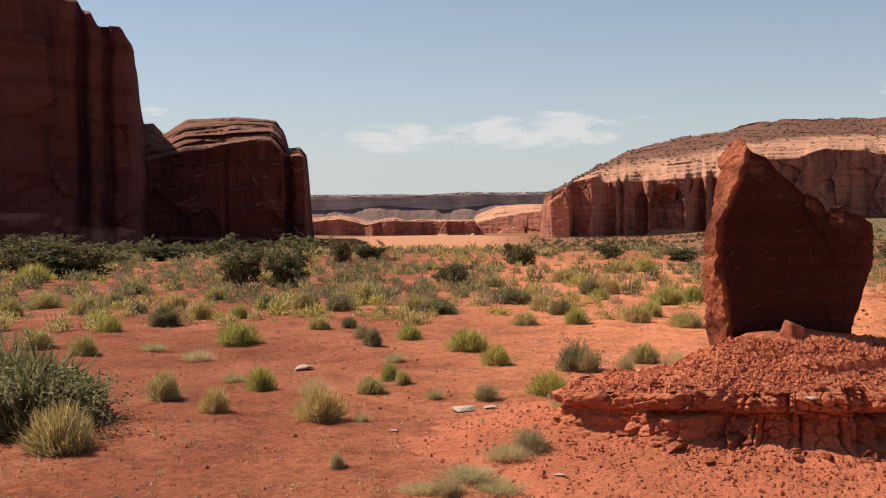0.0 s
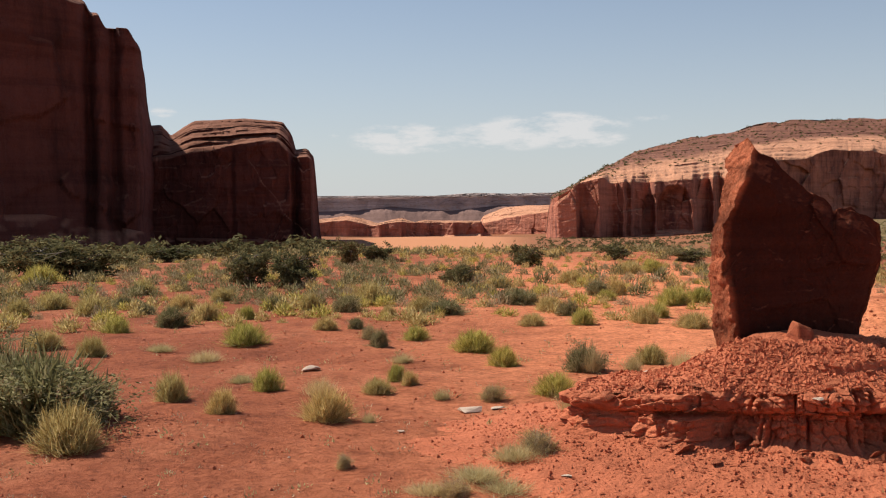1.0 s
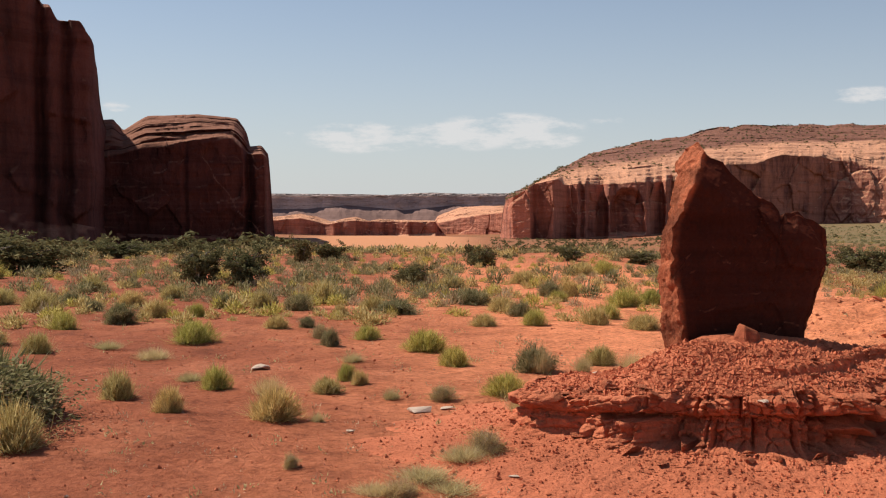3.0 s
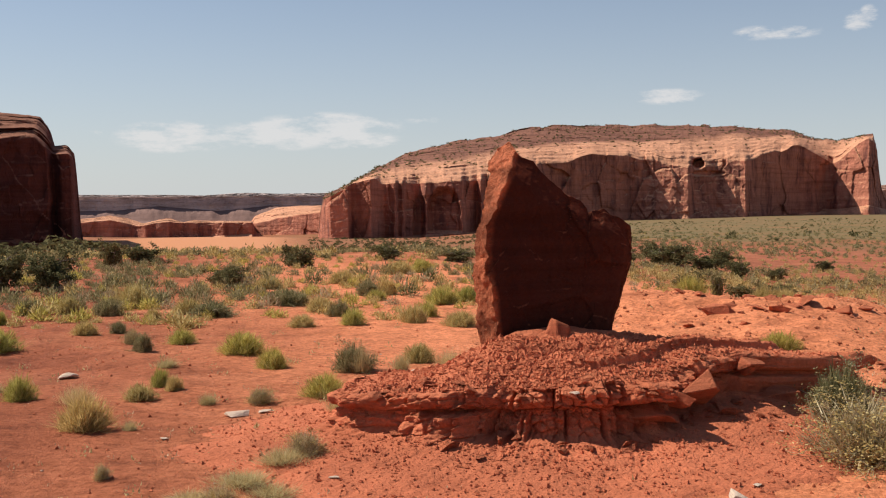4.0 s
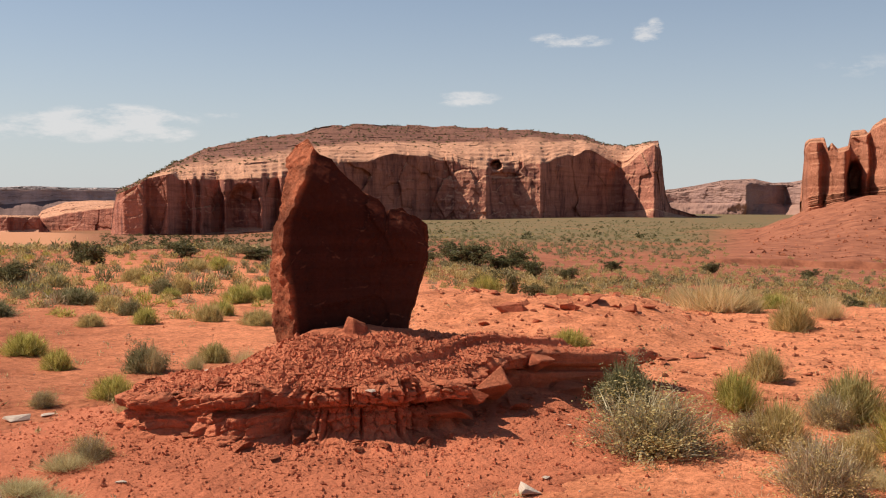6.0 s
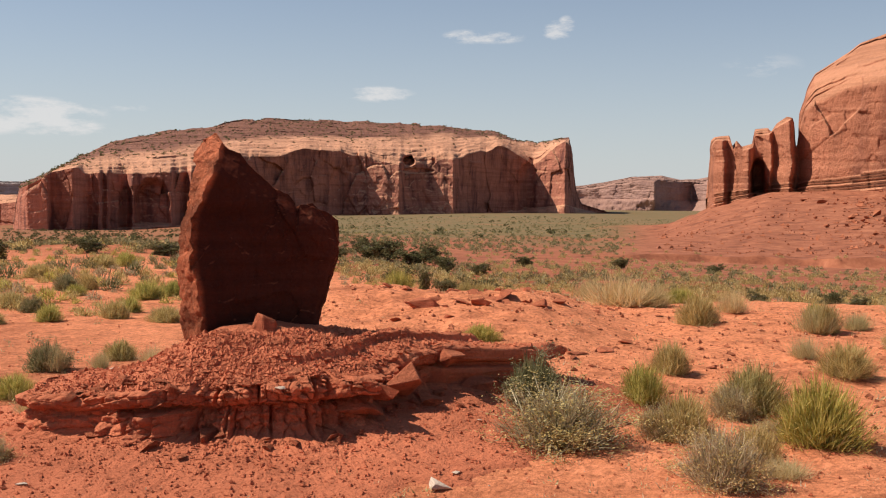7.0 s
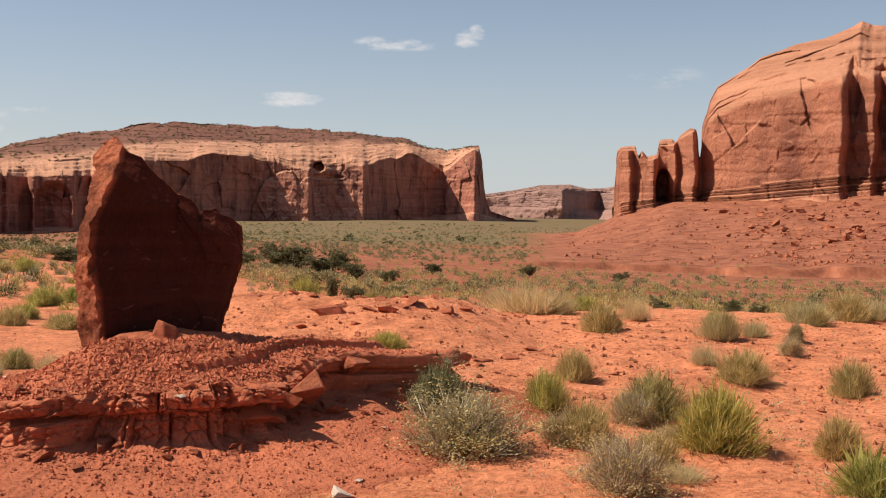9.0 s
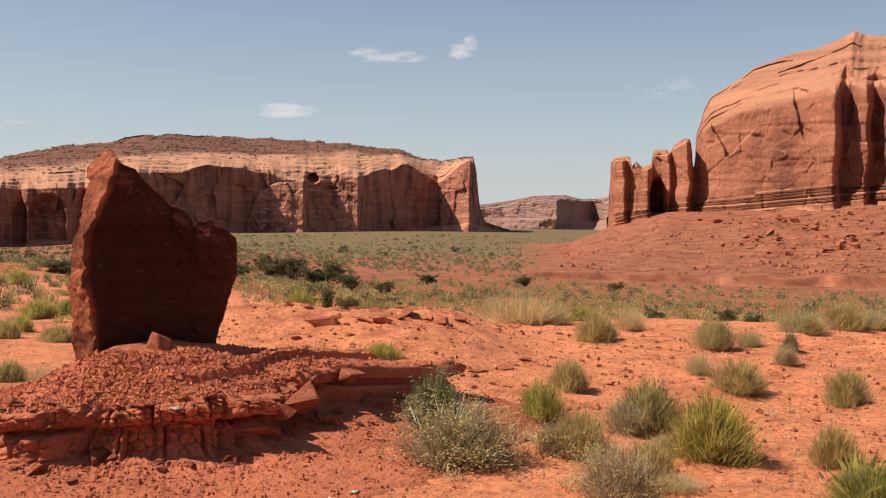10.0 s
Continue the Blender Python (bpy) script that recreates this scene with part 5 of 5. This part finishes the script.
# a spiky yucca clump
def yucca(x, y, wide):
    rng = np.random.default_rng(77)
    V, F = blades(rng, 60, 70, 0.05, 0.8, 0.05, 0.1)
    ob = new("yucca", mesh_of("leaves", V, F, GREEN))
    ob.matrix_world = pose(x, y, float(ground(x, y)), 0, 0, 20) @ Matrix.Diagonal((wide, wide, wide * 0.8, 1))
    tagged(ob, "spiky pale green yucca clump among brush", "yucca")


yucca(*(5.53, 4.25, 0.47))


# ---- junipers ----
def juniper(seed):
    rng = np.random.default_rng(seed)
    root = tagged(new("juniper_tree"), "dark green juniper with a forked low trunk", "tree", "junipers")
    pieces, ends = [], []
    for k in range(5):
        a = 2 * np.pi * k / 5 + rng.normal(0, 0.4)
        d = np.array([math.cos(a) * rng.uniform(0.2, 0.42), math.sin(a) * rng.uniform(0.2, 0.42), rng.uniform(0.55, 0.85)])
        p = [np.array([0.02 * math.cos(a), 0.02 * math.sin(a), -0.05])]
        for i in range(4):
            p.append(np.array([d[0] * (i + 1) / 4, d[1] * (i + 1) / 4, d[2] * ((i + 1) / 4) ** 0.8]) + rng.normal(0, 0.025, 3))
        pieces.append(tube(p, [0.035, 0.028, 0.022, 0.016, 0.008], 6))
        for i in (2, 3, 3, 4, 4, 4):
            e = p[i] + rng.normal(0, 0.13, 3) * np.array([1.2, 1.2, 0.7])
            pieces.append(tube([p[i], (p[i] + e) / 2 + rng.normal(0, 0.02, 3), e], [0.012, 0.009, 0.004], 4))
            ends.append(e)
    part("trunk", mesh_of("trunk", *joined(pieces), BARK), root, "grey shaggy bark")
    ends = np.array(ends)
    more = np.concatenate([ends, ends + rng.normal(0, 0.08, ends.shape), ends + rng.normal(0, 0.1, ends.shape)])
    a, t, q = rng.uniform(0, 2 * np.pi, 70), np.arccos(rng.uniform(0, 1, 70)), rng.uniform(0.55, 1, 70)
    lobes = 0.75 + 0.25 * np.sin(a * 3 + seed)
    more = np.concatenate([more, np.stack([np.sin(t) * np.cos(a) * 0.48 * q * lobes, np.sin(t) * np.sin(a) * 0.48 * q * lobes, 0.12 + np.cos(t) * 0.78 * q], -1)])
    more[:, 2] = np.maximum(more[:, 2], 0.12)
    part("crown", mesh_of("crown", *leaves(rng, more, 28, 0.045, 0.04), JUNIPER), root, "dense dark scale foliage")
    return root


TREES = [juniper(900), juniper(901), juniper(902)]
STANDS = {}
for i, (x, y, wide, tall) in enumerate([(-10.7, 31.1, 2.51, 1.12), (-12.7, 33.9, 2.02, 1.06), (-4.7, 25.8, 1.07, 0.95), (-3.6, 25.5, 1.05, 0.91), (-3.7, 40.7, 0.91, 1), (-3.1, 46.6, 1.38, 0.8), (2.8, 39.9, 1.22, 0.77), (2.5, 41.2, 0.46, 0.84), (-13.8, 54.8, 2.58, 0.84), (-13.5, 45.4, 1.44, 0.61), (0.2, 26, 0.79, 0.47), (37.69, 90.42, 3.49, 1.57), (13.9, 31.4, 1.05, 0.62), (11.6, 24.6, 0.36, 0.58), (16.3, 32.7, 1.11, 0.55), (21.5, 40.3, 1.62, 0.63), (7.6, 51.1, 1.57, 0.72), (11, 51.1, 1.59, 0.67), (18.7, 20.8, 0.43, 0.33), (17.5, 17.2, 0.45, 0.34), (19.6, 18.5, 0.41, 0.32), (15, 27.8, 0.48, 0.51), (37.4, 87.3, 3.2, 1.9), (35.4, 77.3, 2.6, 1.5), (42.9, 90.3, 2.2, 1.7), (33.1, 67.3, 1.6, 1.2), (31.5, 84.3, 2.4, 1.3), (41.2, 102, 2.6, 1.6), (37.6, 70.6, 1.3, 0.9), (62, 88, 1.6, 1.1), (70, 84, 1.5, 1.0), (56, 96, 1.8, 1.1)]):
    m = pose(x, y, float(ground(x, y)) - 0.03, 0, 0, 77 * i) @ Matrix.Diagonal((wide, wide, tall, 1))
    STANDS.setdefault(TREES[i % 3], []).append(m)
set_out(STANDS)


# ---- scrub too far off to count ----
def scrub(name, label, material, n, r0, r1, seed, n_blades, size, wide, az0=-34, az1=58, power=1.0, keep=None, leafy=False):
    def shape(rng):
        if not leafy:
            return dome(rng, n_blades, wide, 0.22)
        a, t = rng.uniform(0, 2 * np.pi, 9), np.arccos(rng.uniform(0, 1, 9))
        c = np.stack([np.sin(t) * np.cos(a) * 0.4, np.sin(t) * np.sin(a) * 0.4, 0.12 + np.cos(t) * 0.7], -1)
        return leaves(rng, c, n_blades // 9, 0.085, wide)

    rng = np.random.default_rng(seed)
    r = r0 * (r1 / r0) ** (rng.random(n) ** power)
    az = rng.uniform(az0, az1, n)
    x, y = r * np.sin(np.radians(az)), r * np.cos(np.radians(az))
    ok = vnoise(x / (4 + r / 12), y / (4 + r / 12), seed, 3) > rng.uniform(-1.1, 0.25, n)
    if keep:
        ok &= keep(r, az, rng)
    x, y, r = x[ok], y[ok], r[ok]
    z = ground(x, y)
    VV, FF, o = [], [], 0
    for i in range(len(x)):
        V, F = shape(rng)
        w = size * rng.uniform(0.5, 1.35)
        VV.append(V * np.array([w, w, w * rng.uniform(0.45, 0.72)]) + np.array([x[i], y[i], z[i] - 0.02]))
        FF.append(F + o)
        o += len(V)
    tagged(new(name, mesh_of(name, np.concatenate(VV), np.concatenate(FF), material)), label, "scrub", kind="stuff")


def not_apron(r, az, rng):
    return ~((az > 36) & (r > 140)) & ~((az > 20) & (r < 26)) & ((az < 20) | (rng.random(len(r)) < 0.75)) & ~((az > -7) & (az < 4.5) & (r > 260))


scrub("scrub", "olive scrub dotted over the desert flat", OLIVE, 1150, 16, 75, 21, 260, 0.42, 0.024, keep=not_apron)
scrub("scrub", "green scrub dotted over the desert flat", GREEN, 420, 16, 85, 22, 260, 0.42, 0.024, keep=not_apron)
scrub("scrub", "grey sage scrub dotted over the desert flat", SAGE, 800, 20, 120, 23, 220, 0.55, 0.026, keep=not_apron)
scrub("scrub", "dark scrub far out on the desert flat", SAGE, 3400, 55, 330, 24, 90, 0.9, 0.05, keep=not_apron)
scrub("scrub", "olive scrub far out on the desert flat", OLIVE, 3600, 50, 330, 25, 90, 0.75, 0.05, keep=not_apron)
scrub("scrub", "dark bushes along the foot of the mesa", JUNIPER, 1700, 240, 900, 26, 99, 1.9, 0.13, 4.5, 34, keep=lambda r, az, rng: (rng.random(len(r)) < np.where(az < 17, 1.0, np.where(r > 700, 0.35, 0.05))), leafy=True)
scrub("scrub", "dark junipers along the foot of the buttes", JUNIPER, 700, 60, 290, 27, 135, 1.9, 0.1, -30, -6, leafy=True)
scrub("scrub", "small dark bushes dotted over the green flat", SAGE, 2600, 150, 800, 36, 60, 1.1, 0.07, 15, 38, keep=lambda r, az, rng: (az < 35) | (r > 450))
scrub("scrub", "low green and brown scrub in the hollow", OLIVE, 1500, 45, 160, 37, 120, 0.75, 0.03, 18, 58)
scrub("dry_litter", "sparse straw sprigs scattered on the red soil", STRAW, 900, 4.5, 24, 28, 16, 0.16, 0.04)
scrub("dry_litter", "small grey dead sprigs scattered on the red soil", GREY, 700, 4.5, 26, 29, 18, 0.14, 0.03)
scrub("scrub", "small brown-grey shrubs thick on the flat below the buttes", SAGE, 950, 20, 80, 33, 220, 0.5, 0.022, -34, 3)
scrub("scrub", "small reddish-brown dry shrubs on the flat", GREY, 420, 18, 80, 34, 240, 0.42, 0.02, keep=not_apron)
